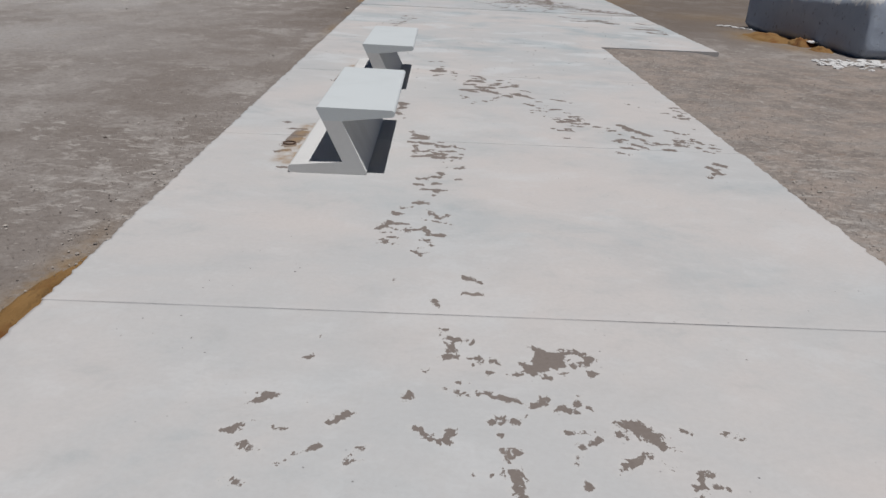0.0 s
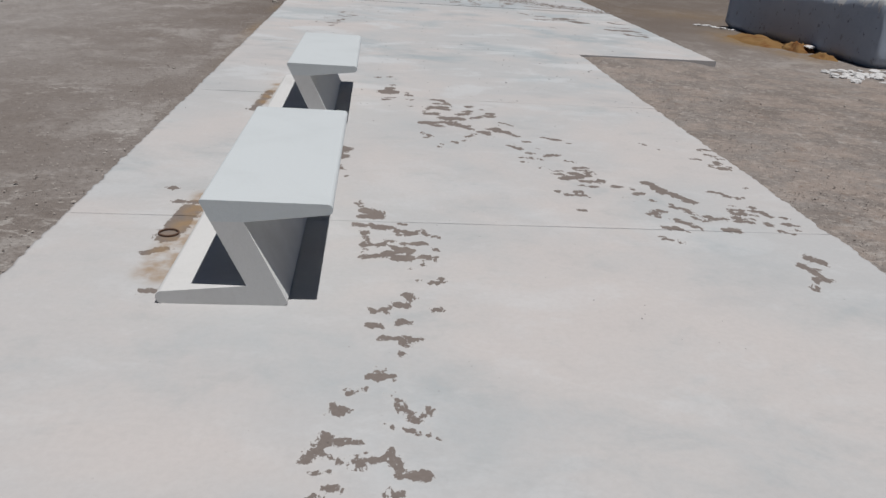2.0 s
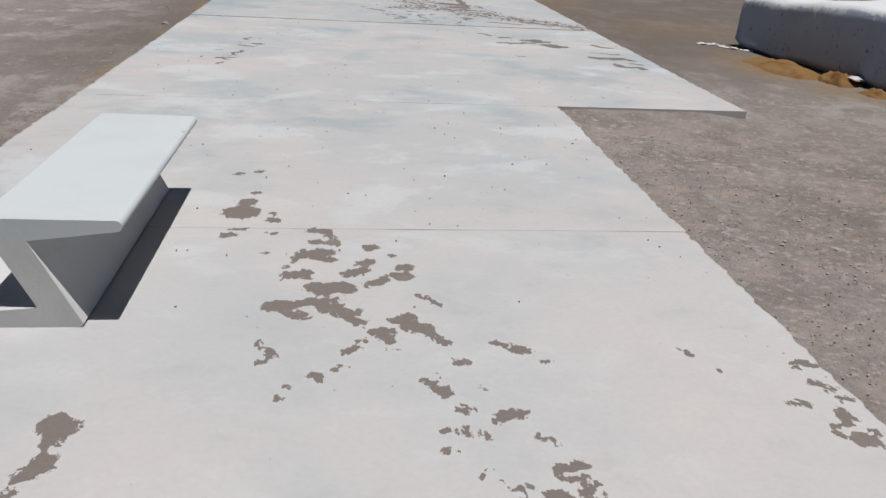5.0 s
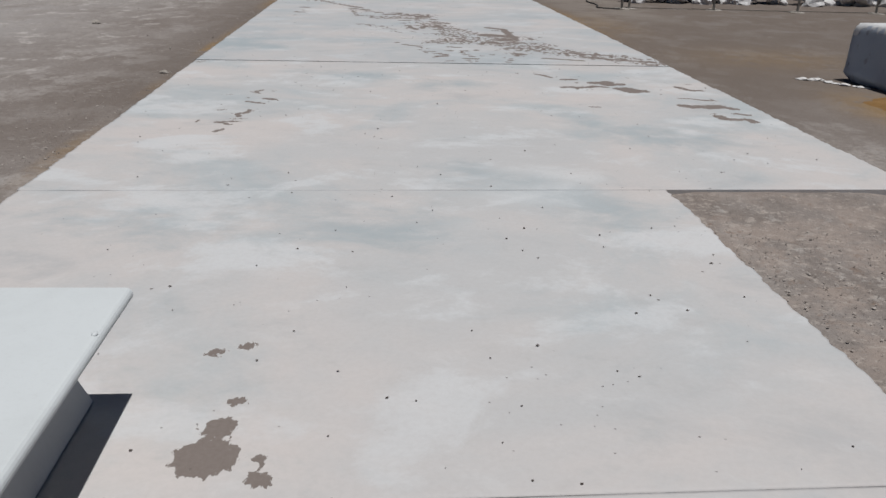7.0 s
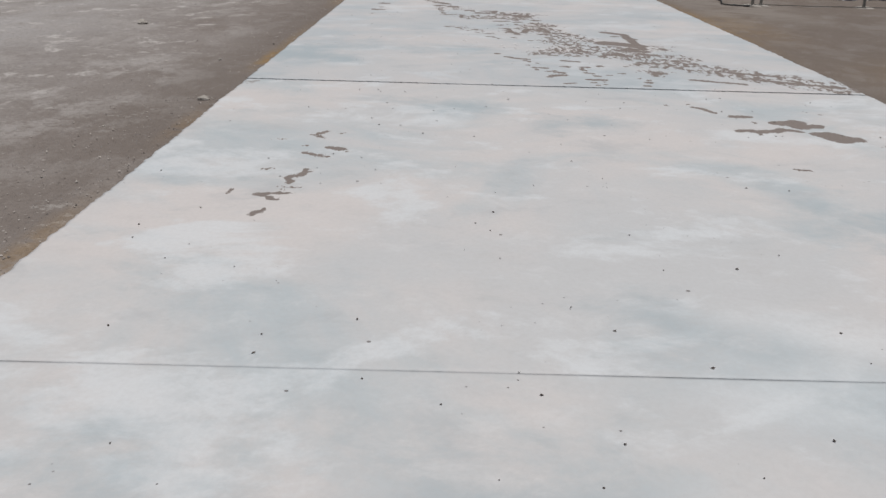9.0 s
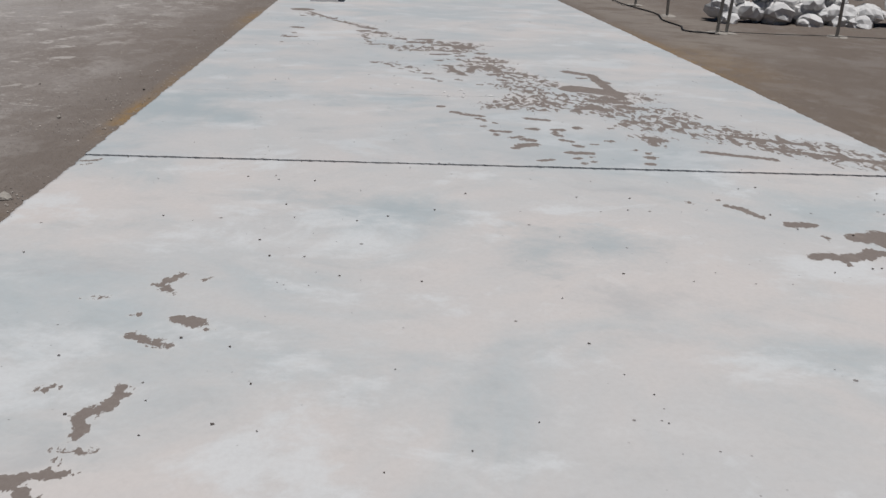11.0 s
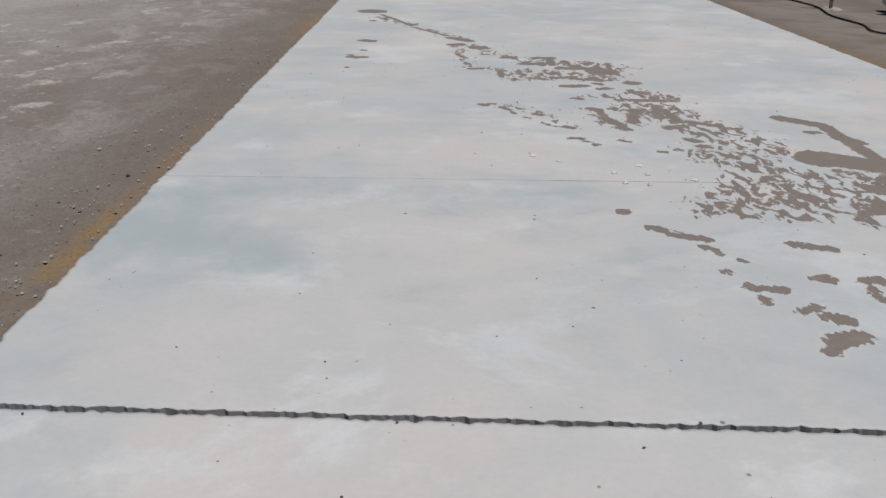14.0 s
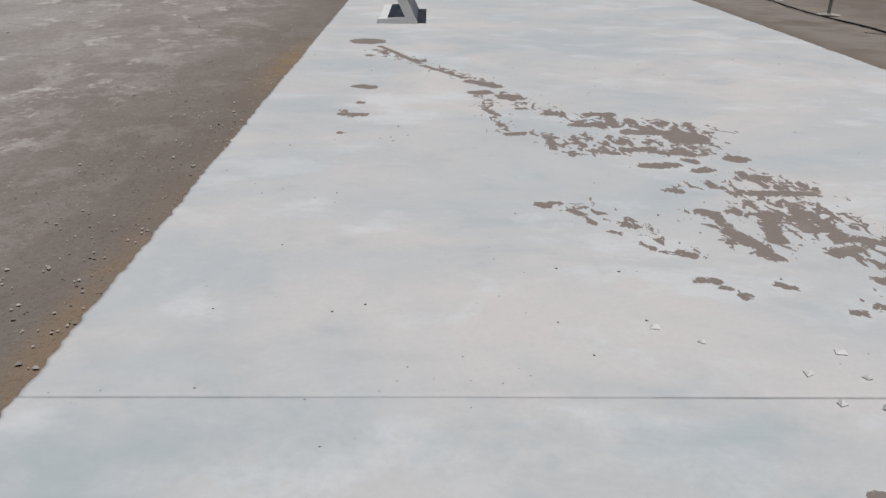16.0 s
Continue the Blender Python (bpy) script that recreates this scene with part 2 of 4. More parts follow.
def painted_concrete(name, tint, dirt, wear=0.25, bump=0.002):
    m = Nodes(name)
    cloud = m.noise(2.3, 5, 0.6, warp=0.5)
    fine = m.noise(55, 5, 0.7)
    col = m.mix(m.step(cloud, 0.45, 0.75, 0, wear), tint, dirt)
    col = m.mix(m.step(m.noise(14, 6, 0.7), 0.62, 0.75, 0, 0.35), col, dirt)
    col = m.mix(m.step(fine, 0.5, 0.8, 0, 0.12), col, (0.35, 0.32, 0.30))
    return m.finish(col, 0.62, m.bump(fine, bump, 0.6))


def block_material():
    """Grey cement render under slapped-on white lime wash that runs down from the top in drips."""
    m = Nodes("limewashed_render")
    z = m.axis(2)
    up = m.node("ShaderNodeSeparateXYZ", Vector=m.node("ShaderNodeNewGeometry").outputs["Normal"]).outputs[2]
    drip = m.noise(2.6, 5, 0.62, m.stretch((1.5, 1.5, 0.22)), 0.5)
    rough = m.noise(18, 6, 0.7)
    grey = m.mix(m.noise(3, 5, 0.65), (0.42, 0.48, 0.58), (0.60, 0.66, 0.74))
    grey = m.mix(m.step(m.noise(5, 4, 0.6), 0.6, 0.72, 0, 0.8), grey, (0.30, 0.30, 0.32))
    grey = m.mix(m.step(m.noise(11, 5, 0.65, m.stretch((1, 1, 0.7))), 0.63, 0.68, 0, 0.75), grey, (0.12, 0.12, 0.13))
    grey = m.mix(m.step(rough, 0.55, 0.8, 0, 0.5), grey, (0.7, 0.7, 0.7))
    height = m.math("ADD", m.attribute("rise"), m.math("MULTIPLY", m.math("SUBTRACT", drip, 0.5), 0.95))
    height = m.math("ADD", height, m.math("MULTIPLY", m.math("SUBTRACT", rough, 0.5), 0.14))
    white = m.math("MAXIMUM", m.step(height, 0.90, 0.93), m.step(up, 0.55, 0.75))
    worn = m.step(m.noise(7, 5, 0.7), 0.66, 0.72)
    white = m.math("MULTIPLY", white, m.math("SUBTRACT", 1.0, m.math("MULTIPLY", worn, 0.6)))
    col = m.mix(white, grey, (0.80, 0.80, 0.79))
    return m.finish(col, 0.85, m.bump(m.math("ADD", rough, m.math("MULTIPLY", white, 0.6)), 0.012, 0.8))


def rock_material(name, pale, dark):
    m = Nodes(name)
    col = m.mix(m.noise(9, 6, 0.68), dark, pale)
    col = m.mix(m.step(m.noise(45, 4, 0.7), 0.58, 0.75, 0, 0.5), col, dark)
    return m.finish(col, 0.9, m.bump(m.noise(30, 5, 0.7), 0.01, 0.8))


def sand_material():
    m = Nodes("ochre_sand")
    col = m.mix(m.noise(4, 5, 0.65), (0.20, 0.105, 0.032), (0.37, 0.215, 0.08))
    col = m.mix(m.step(m.noise(2.6, 4), 0.54, 0.66, 0, 0.8), col, (0.20, 0.075, 0.02))
    return m.finish(col, 0.95, m.bump(m.noise(60, 5, 0.75), 0.01, 0.9))


def metal_material():
    m = Nodes("galvanised_steel")
    col = m.mix(m.noise(12, 5, 0.6), (0.30, 0.30, 0.30), (0.45, 0.45, 0.44))
    col = m.mix(m.step(m.noise(7, 4), 0.6, 0.75, 0, 0.7), col, (0.20, 0.13, 0.09))
    return m.finish(col, 0.55, None, 0.55)


def rubber_material():
    m = Nodes("black_cable_sheath")
    col = m.mix(m.noise(20, 4), (0.016, 0.016, 0.017), (0.045, 0.043, 0.04))
    return m.finish(col, 0.65)


SLAB = slab_material()
EARTH = earth_material()
BENCH = painted_concrete("white_painted_cast_concrete", (0.70, 0.735, 0.735), (0.60, 0.63, 0.625), 0.4)
BENCH_CORE = painted_concrete("white_painted_cast_concrete_sides", (0.76, 0.75, 0.725), (0.58, 0.56, 0.53), 0.5)
BLOCK = block_material()
LIME = rock_material("lime_rubble", (0.84, 0.83, 0.81), (0.62, 0.60, 0.58))
STONE = rock_material("buff_stone", (0.55, 0.51, 0.45), (0.26, 0.23, 0.20))
DARK_STONE = rock_material("dark_chip", (0.17, 0.14, 0.12), (0.06, 0.05, 0.045))
SAND = sand_material()
STEEL = metal_material()
RUBBER = rubber_material()


# ---- mesh helpers ----
def part(name, bm, material, parent=None, label=""):
    me = bpy.data.meshes.new(name)
    bm.to_mesh(me)
    bm.free()
    me.materials.append(material)
    ob = new(name, me)
    if parent:
        ob.parent = parent
    return tagged(ob, label)


def empty(name, m=None):
    ob = new(name)
    ob.empty_display_size = 0.2
    if m:
        ob.matrix_world = m
    return ob


def grid_mesh(name, points, nx, ny, material, skirt=0.0, fields=None, smooth=True):
    """A sheet from an (ny, nx, 3) array, with walls of the given depth round its edge and named float fields."""
    verts = points.reshape(-1, 3)
    i = np.arange(nx * ny).reshape(ny, nx)
    quads = np.stack([i[:-1, :-1], i[:-1, 1:], i[1:, 1:], i[1:, :-1]], -1).reshape(-1, 4)
    if skirt:
        ring = np.concatenate([i[0, :], i[1:, -1], i[-1, -2::-1], i[-2:0:-1, 0]])
        low = verts[ring].copy()
        low[:, 2] -= skirt
        a = np.arange(len(ring))
        b = np.roll(a, -1)
        base = len(verts)
        walls = np.stack([ring[b], ring[a], base + a, base + b], -1)
        verts, quads = np.concatenate([verts, low]), np.concatenate([quads, walls])
    me = bpy.data.meshes.new(name)
    me.vertices.add(len(verts))
    me.vertices.foreach_set("co", verts.astype(np.float32).ravel())
    me.loops.add(quads.size)
    me.loops.foreach_set("vertex_index", quads.astype(np.int32).ravel())
    me.polygons.add(len(quads))
    me.polygons.foreach_set("loop_start", np.arange(0, quads.size, 4, dtype=np.int32))
    flat = np.zeros(len(quads), bool)
    flat[: (nx - 1) * (ny - 1)] = smooth
    me.update(calc_edges=True)
    me.polygons.foreach_set("use_smooth", flat)
    for key, values in (fields or {}).items():
        full = np.full(len(verts), -1.0 if key in ("peel", "lacy") else 0.0, np.float32)
        full[: nx * ny] = values.ravel()
        me.attributes.new(key, "FLOAT", "POINT").data.foreach_set("value", full)
    me.materials.append(material)
    return new(name, me)


def wander(x, seed, scales=((1.3, 1.0), (3.7, 0.5), (9.1, 0.3))):
    """A smooth random line through the numbers x."""
    rng = np.random.default_rng(seed)
    out = np.zeros_like(x)
    for f, a in scales:
        p = rng.uniform(0, 6.28, 3)
        out += a * (np.sin(x * f + p[0]) + np.sin(x * f * 1.73 + p[1]) + np.sin(x * f * 0.61 + p[2])) / 3
    return out


def lumpy(name, size, material, seed, parent=None, cuts=2, rough=0.35, flat=0.0):
    """A faceted stone: an icosphere pushed in and out and cut off below."""
    bm = bmesh.new()
    bmesh.ops.create_icosphere(bm, subdivisions=cuts, radius=0.5)
    off = Vector((seed * 3.1, seed * 1.7, seed * 0.9))
    for v in bm.verts:
        v.co *= 1 + rough * noise.noise(v.co * 2.2 + off) + rough * 0.5 * noise.noise(v.co * 5.3 + off)
        v.co = Vector((v.co.x * size[0], v.co.y * size[1], max(v.co.z, -0.3 - flat) * size[2]))
    return part(name, bm, material, parent)


# ---- ground ----
def spaced(lo, a, b, hi, fine, grow=1.35):
    mid = list(np.arange(a, b + 1e-6, fine))
    down, up, s, x = [], [], fine, a
    while x > lo:
        s *= grow
        x -= s
        down.append(x)
    s, x = fine, b
    while x < hi:
        s *= grow
        x += s
        up.append(x)
    return np.array(down[::-1] + mid + up)


GX = spaced(-900, -9, 15, 900, 0.10)
GY = spaced(-900, 1, 34, 1500, 0.11)
gx, gy = np.meshgrid(GX, GY)
gz = np.where(gx < 2.0, -0.030, -0.072) + 0.0
near = np.clip(1 - np.maximum(np.abs(gx - 3) - 14, np.abs(gy - 17) - 18) / 10, 0, 1)
rough_z = wander(gx * 0.9 + 0.4 * gy, 3) * wander(gy * 0.8 - 0.3 * gx, 4) * 0.016 + wander(gx * 5 + gy * 3, 5) * wander(gy * 6 - gx * 2, 6) * 0.006
gz = gz + near * np.minimum(rough_z, 0.014)
bank = np.exp(-(((gx - 7.35) / 0.5) ** 2) - ((gy - 16.2) / 1.9) ** 2)
heaped = np.exp(-(((gy - 12.95) / 0.35) ** 2)) * np.clip((5.72 - gx) / 0.35, 0, 1) * (gx > 3.9)
gz = gz + 0.055 * heaped
gz = np.where((gx > -0.05) & (gx < 4.1) | (gx > 3.9) & (gx < 5.8) & (gy > 13.0), np.minimum(gz, -0.03), gz)
ochre = np.zeros_like(gx)
for cx, cy, sx, sy, amount in ((-0.09, 3.75, 0.09, 0.85, 1.2), (-0.05, 14.0, 0.07, 0.7, 0.8), (-0.05, 16.6, 0.05, 0.5, 0.8), (-0.07, 19.6, 0.08, 0.6, 1.3), (-0.05, 21.0, 0.06, 1.3, 0.8),
                               (-0.04, 11.5, 0.04, 1.5, 0.4), (-0.10, 26.3, 0.15, 1.2, 0.7), (-0.04, 22.5, 0.04, 2.0, 0.5), (5.95, 24.2, 0.18, 2.6, 0.7),
                               (6.35, 23.5, 0.5, 1.6, 0.35), (7.35, 15.8, 0.40, 0.9, 1.0), (7.7, 19.3, 1.2, 1.0, 0.35), (7.5, 14.4, 0.3, 0.6, 0.7)):
    ochre = np.maximum(ochre, amount * np.exp(-(((gx - cx) / sx) ** 2) - ((gy - cy) / sy) ** 2))
ground = grid_mesh("ground", np.stack([gx, gy, gz], -1), len(GX), len(GY), EARTH, fields={"ochre": np.clip(ochre, 0, 1)})
tagged(ground, "trodden grey-brown earth with pale crust and ochre dust", "ground", kind="structure")

# ---- pavement of cast slabs ----
# peeled flakes: each runs from (x, y) to (x, y) with a half width
PEELED_A = [
    (1.08, 2.77, 1.09, 2.77, 0.020), (2.46, 2.77, 2.46, 2.77, 0.017), (2.14, 2.8, 2.14, 2.8, 0.019), (2.52, 2.83, 2.57, 2.82, 0.010),
    (1.8, 2.84, 1.84, 2.83, 0.005), (2.5, 2.85, 2.47, 2.8, 0.017), (1.89, 2.85, 1.93, 2.85, 0.015), (1.21, 2.86, 1.21, 2.87, 0.007),
    (1.92, 2.88, 1.93, 2.75, 0.017), (1.41, 2.88, 1.45, 2.89, 0.010), (2.51, 2.89, 2.52, 2.88, 0.019), (1.24, 2.91, 1.3, 2.96, 0.009),
    (2.12, 2.91, 2.12, 2.9, 0.007), (1.41, 2.91, 1.42, 2.89, 0.006), (2.28, 2.92, 2.26, 2.89, 0.010), (2.42, 2.93, 2.43, 2.91, 0.012),
    (1.91, 2.94, 1.9, 2.89, 0.012), (1.07, 2.95, 1.1, 2.93, 0.016), (1.43, 2.96, 1.45, 2.96, 0.007),
]
PEELED_B = [
    (2.13, 2.96, 2.14, 2.94, 0.009), (1.9, 2.97, 1.94, 2.96, 0.013), (2.36, 2.97, 2.29, 2.93, 0.018), (2.15, 3, 2.22, 3.04, 0.014),
    (1.71, 3, 1.71, 3.01, 0.022), (2.47, 3.01, 2.48, 3.01, 0.011), (1, 3.03, 1.03, 3.04, 0.021), (1.15, 3.04, 1.2, 3.05, 0.007),
    (1.89, 3.05, 1.89, 3.04, 0.009), (1.63, 3.05, 1.68, 3, 0.011), (2.4, 3.06, 2.42, 3.02, 0.024), (1.73, 3.07, 1.73, 3.04, 0.018),
    (1.61, 3.07, 1.63, 3.07, 0.014), (2.28, 3.08, 2.31, 3.07, 0.011), (2.11, 3.08, 2.19, 3.08, 0.011), (1.33, 3.09, 1.38, 3.15, 0.020),
    (1.08, 3.09, 1.1, 3.09, 0.009), (2.43, 3.09, 2.44, 3.08, 0.010), (2.65, 3.11, 2.69, 3.08, 0.012),
]
PEELED_C = [
    (2.37, 3.11, 2.39, 3.07, 0.037), (2.33, 3.12, 2.35, 3.11, 0.021), (1.87, 3.13, 1.92, 3.13, 0.021), (2.51, 3.13, 2.52, 3.1, 0.006),
    (1.94, 3.13, 1.98, 3.17, 0.014), (2.29, 3.15, 2.37, 3.15, 0.015), (1.05, 3.2, 1.07, 3.21, 0.016), (1.21, 3.21, 1.23, 3.21, 0.012),
    (2.17, 3.21, 2.19, 3.3, 0.011), (2.08, 3.22, 2.13, 3.23, 0.008), (2.14, 3.22, 2.17, 3.2, 0.021), (1.09, 3.24, 1.1, 3.24, 0.027),
    (2.2, 3.24, 2.21, 3.23, 0.015), (2.02, 3.24, 2.06, 3.25, 0.019), (1.57, 3.25, 1.59, 3.29, 0.018), (1.02, 3.27, 1.03, 3.26, 0.009),
    (2.07, 3.29, 2.08, 3.29, 0.015), (1.88, 3.29, 1.96, 3.26, 0.016), (1.76, 3.3, 1.87, 3.3, 0.016),
]
PEELED_D = [
    (1.71, 3.32, 1.72, 3.31, 0.011), (1.76, 3.38, 1.77, 3.38, 0.008), (1.95, 3.44, 2, 3.46, 0.017), (1.64, 3.45, 1.64, 3.48, 0.006),
    (1.87, 3.45, 1.88, 3.45, 0.009), (2.08, 3.46, 2.1, 3.43, 0.013), (2.26, 3.47, 2.29, 3.48, 0.015), (2.04, 3.49, 2.07, 3.5, 0.038),
    (2.14, 3.51, 2.15, 3.47, 0.012), (1.82, 3.51, 1.88, 3.53, 0.011), (1.19, 3.52, 1.2, 3.53, 0.013), (2.19, 3.52, 2.24, 3.54, 0.020),
    (1.97, 3.53, 2, 3.53, 0.014), (1.7, 3.56, 1.73, 3.57, 0.022), (1.89, 3.56, 1.92, 3.53, 0.009), (1.77, 3.57, 1.84, 3.56, 0.012),
    (2.11, 3.57, 2.12, 3.57, 0.069), (2.25, 3.62, 2.27, 3.58, 0.022), (2.17, 3.63, 2.22, 3.62, 0.020),
]
PEELED_E = [
    (2.06, 3.66, 2.08, 3.64, 0.023), (1.74, 3.68, 1.73, 3.61, 0.021), (1.18, 3.69, 1.21, 3.69, 0.008), (1.72, 3.72, 1.81, 3.69, 0.020),
    (1.69, 3.8, 1.71, 3.79, 0.011), (1.66, 4.07, 1.68, 4, 0.015), (1.81, 4.15, 1.86, 4.15, 0.019), (1.48, 4.27, 1.48, 4.26, 0.008),
    (1.81, 4.34, 1.87, 4.29, 0.018), (1.59, 4.6, 1.59, 4.6, 0.013), (1.56, 4.64, 1.6, 4.63, 0.016), (1.57, 4.7, 1.59, 4.7, 0.006),
    (1.43, 4.74, 1.44, 4.74, 0.015), (1.36, 4.75, 1.37, 4.75, 0.010), (1.4, 4.79, 1.41, 4.75, 0.016), (1.62, 4.79, 1.64, 4.74, 0.009),
    (1.38, 4.8, 1.39, 4.81, 0.012), (1.59, 4.81, 1.62, 4.81, 0.020), (1.42, 4.84, 1.46, 4.83, 0.015),
]
PEELED_F = [
    (1.65, 4.89, 1.69, 4.9, 0.025), (1.38, 4.9, 1.44, 4.92, 0.011), (1.62, 4.92, 1.63, 4.89, 0.013), (1.5, 4.93, 1.51, 4.93, 0.016),
    (1.35, 4.96, 1.36, 4.99, 0.018), (1.5, 4.96, 1.58, 4.98, 0.019), (1.42, 4.99, 1.45, 4.94, 0.007), (1.59, 5.01, 1.61, 4.95, 0.022),
    (1.45, 5.05, 1.5, 5.05, 0.020), (1.4, 5.08, 1.38, 5.01, 0.022), (1.66, 5.11, 1.74, 5.08, 0.012), (1.59, 5.14, 1.65, 5.11, 0.012),
    (1.69, 5.16, 1.73, 5.23, 0.013), (1.43, 5.22, 1.43, 5.22, 0.039), (1.63, 5.27, 1.68, 5.16, 0.013), (1.6, 5.32, 1.62, 5.28, 0.011),
    (1.46, 5.34, 1.51, 5.35, 0.017), (1.53, 5.43, 1.6, 5.43, 0.018), (1.57, 5.48, 1.58, 5.48, 0.011),
]
PEELED_G = [
    (1.65, 5.59, 1.65, 5.59, 0.018), (1.65, 5.69, 1.67, 5.65, 0.020), (1.57, 5.71, 1.71, 5.7, 0.017), (1.52, 5.81, 1.56, 5.8, 0.021),
    (1.65, 5.83, 1.66, 5.84, 0.030), (1.54, 5.93, 1.58, 5.93, 0.023), (1.79, 5.95, 1.81, 5.95, 0.018), (1.64, 5.99, 1.65, 5.99, 0.035),
    (0.6, 6.07, 0.65, 6.07, 0.025), (1.68, 6.08, 1.7, 6.06, 0.031), (1.8, 6.21, 1.83, 6.22, 0.020), (1.73, 6.23, 1.74, 6.23, 0.007),
    (3.56, 6.23, 3.69, 6.47, 0.015), (1.82, 6.25, 1.85, 6.25, 0.013), (1.7, 6.35, 1.71, 6.35, 0.010), (1.76, 6.45, 1.77, 6.41, 0.014),
    (1.81, 6.47, 1.82, 6.46, 0.014), (0.52, 6.47, 0.58, 6.52, 0.030), (1.65, 6.48, 1.71, 6.48, 0.039),
]
PEELED_H = [
    (1.5, 6.48, 1.55, 6.5, 0.029), (1.56, 6.5, 1.62, 6.54, 0.031), (1.75, 6.51, 1.82, 6.5, 0.020), (3.63, 6.52, 3.67, 6.34, 0.030),
    (1.66, 6.57, 1.69, 6.57, 0.036), (1.49, 6.57, 1.49, 6.56, 0.016), (3.71, 6.61, 3.76, 6.55, 0.037), (1.64, 6.61, 1.72, 6.58, 0.023),
    (1.82, 6.61, 1.84, 6.58, 0.016), (1.49, 6.63, 1.59, 6.64, 0.024), (1.69, 6.65, 1.77, 6.67, 0.019), (1.67, 6.68, 1.68, 6.64, 0.012),
    (1.61, 6.68, 1.61, 6.63, 0.009), (1.79, 6.69, 1.8, 6.65, 0.010), (1.61, 6.69, 1.66, 6.7, 0.017), (1.5, 6.75, 1.51, 6.68, 0.013),
    (1.82, 6.77, 1.86, 6.76, 0.012), (1.65, 6.78, 1.71, 6.78, 0.015), (3.11, 6.79, 3.12, 6.79, 0.020),
]
PEELED_I = [
    (1.49, 6.8, 1.5, 6.79, 0.027), (3.05, 6.82, 3.08, 6.81, 0.020), (1.65, 6.84, 1.74, 6.8, 0.028), (1.77, 6.85, 1.81, 6.78, 0.017),
    (3.04, 6.86, 3.05, 6.85, 0.014), (1.61, 6.88, 1.62, 6.87, 0.032), (1.53, 6.89, 1.58, 6.87, 0.039), (1.45, 6.91, 1.58, 6.89, 0.028),
    (1.68, 6.93, 1.69, 6.93, 0.013), (3.17, 6.97, 3.21, 6.94, 0.022), (3.45, 6.98, 3.49, 6.98, 0.038), (3.74, 6.99, 3.8, 6.94, 0.016),
    (3.11, 6.99, 3.15, 6.98, 0.025), (3.82, 7, 3.88, 7, 0.011), (3.28, 7.02, 3.31, 6.98, 0.021), (1.49, 7.03, 1.56, 7.03, 0.040),
    (0.59, 7.08, 0.56, 6.66, 0.060), (3.21, 7.09, 3.25, 7.06, 0.027), (3.87, 7.1, 3.9, 7.08, 0.013),
]
PEELED_J = [
    (3.82, 7.1, 3.85, 7.1, 0.026), (3.71, 7.1, 3.73, 7.08, 0.028), (1.49, 7.12, 1.55, 7.09, 0.045), (3.56, 7.13, 3.64, 7.12, 0.023),
    (3.2, 7.13, 3.21, 7.13, 0.023), (3.33, 7.13, 3.4, 7.12, 0.016), (3.41, 7.15, 3.5, 7.16, 0.025), (3.12, 7.17, 3.12, 7.16, 0.016),
    (0.5, 7.17, 0.6, 7.17, 0.030), (3.61, 7.17, 3.67, 7.17, 0.015), (3.58, 7.18, 3.58, 7.17, 0.038), (3.4, 7.18, 3.42, 7.18, 0.028),
    (3.08, 7.2, 3.13, 7.21, 0.026), (3.86, 7.21, 3.87, 7.2, 0.023), (2.69, 7.23, 2.71, 7.23, 0.021), (3.34, 7.24, 3.32, 7.16, 0.011),
    (3.69, 7.24, 3.71, 7.23, 0.018), (3.13, 7.25, 3.18, 7.26, 0.029), (3.6, 7.25, 3.65, 7.26, 0.034),
]
PEELED_K = [
    (3.32, 7.26, 3.33, 7.24, 0.028), (1.45, 7.28, 1.46, 7.19, 0.013), (3.78, 7.28, 3.79, 7.22, 0.029), (3.73, 7.3, 3.78, 7.3, 0.024),
    (3.6, 7.32, 3.7, 7.32, 0.020), (3.27, 7.33, 3.33, 7.3, 0.022), (3.27, 7.38, 3.27, 7.34, 0.011), (3.75, 7.38, 3.76, 7.37, 0.023),
    (3.63, 7.39, 3.65, 7.39, 0.014), (0.41, 7.4, 0.44, 7.39, 0.022), (3.17, 7.46, 3.18, 7.45, 0.023), (2.78, 7.48, 2.79, 7.47, 0.013),
    (3.03, 7.49, 3.03, 7.49, 0.018), (2.68, 7.5, 2.78, 7.5, 0.021), (3.35, 7.54, 3.41, 7.44, 0.037), (3.73, 7.54, 3.77, 7.55, 0.022),
    (3.11, 7.56, 3.15, 7.57, 0.025), (2.62, 7.56, 2.62, 7.56, 0.023), (2.75, 7.57, 2.76, 7.56, 0.028),
]
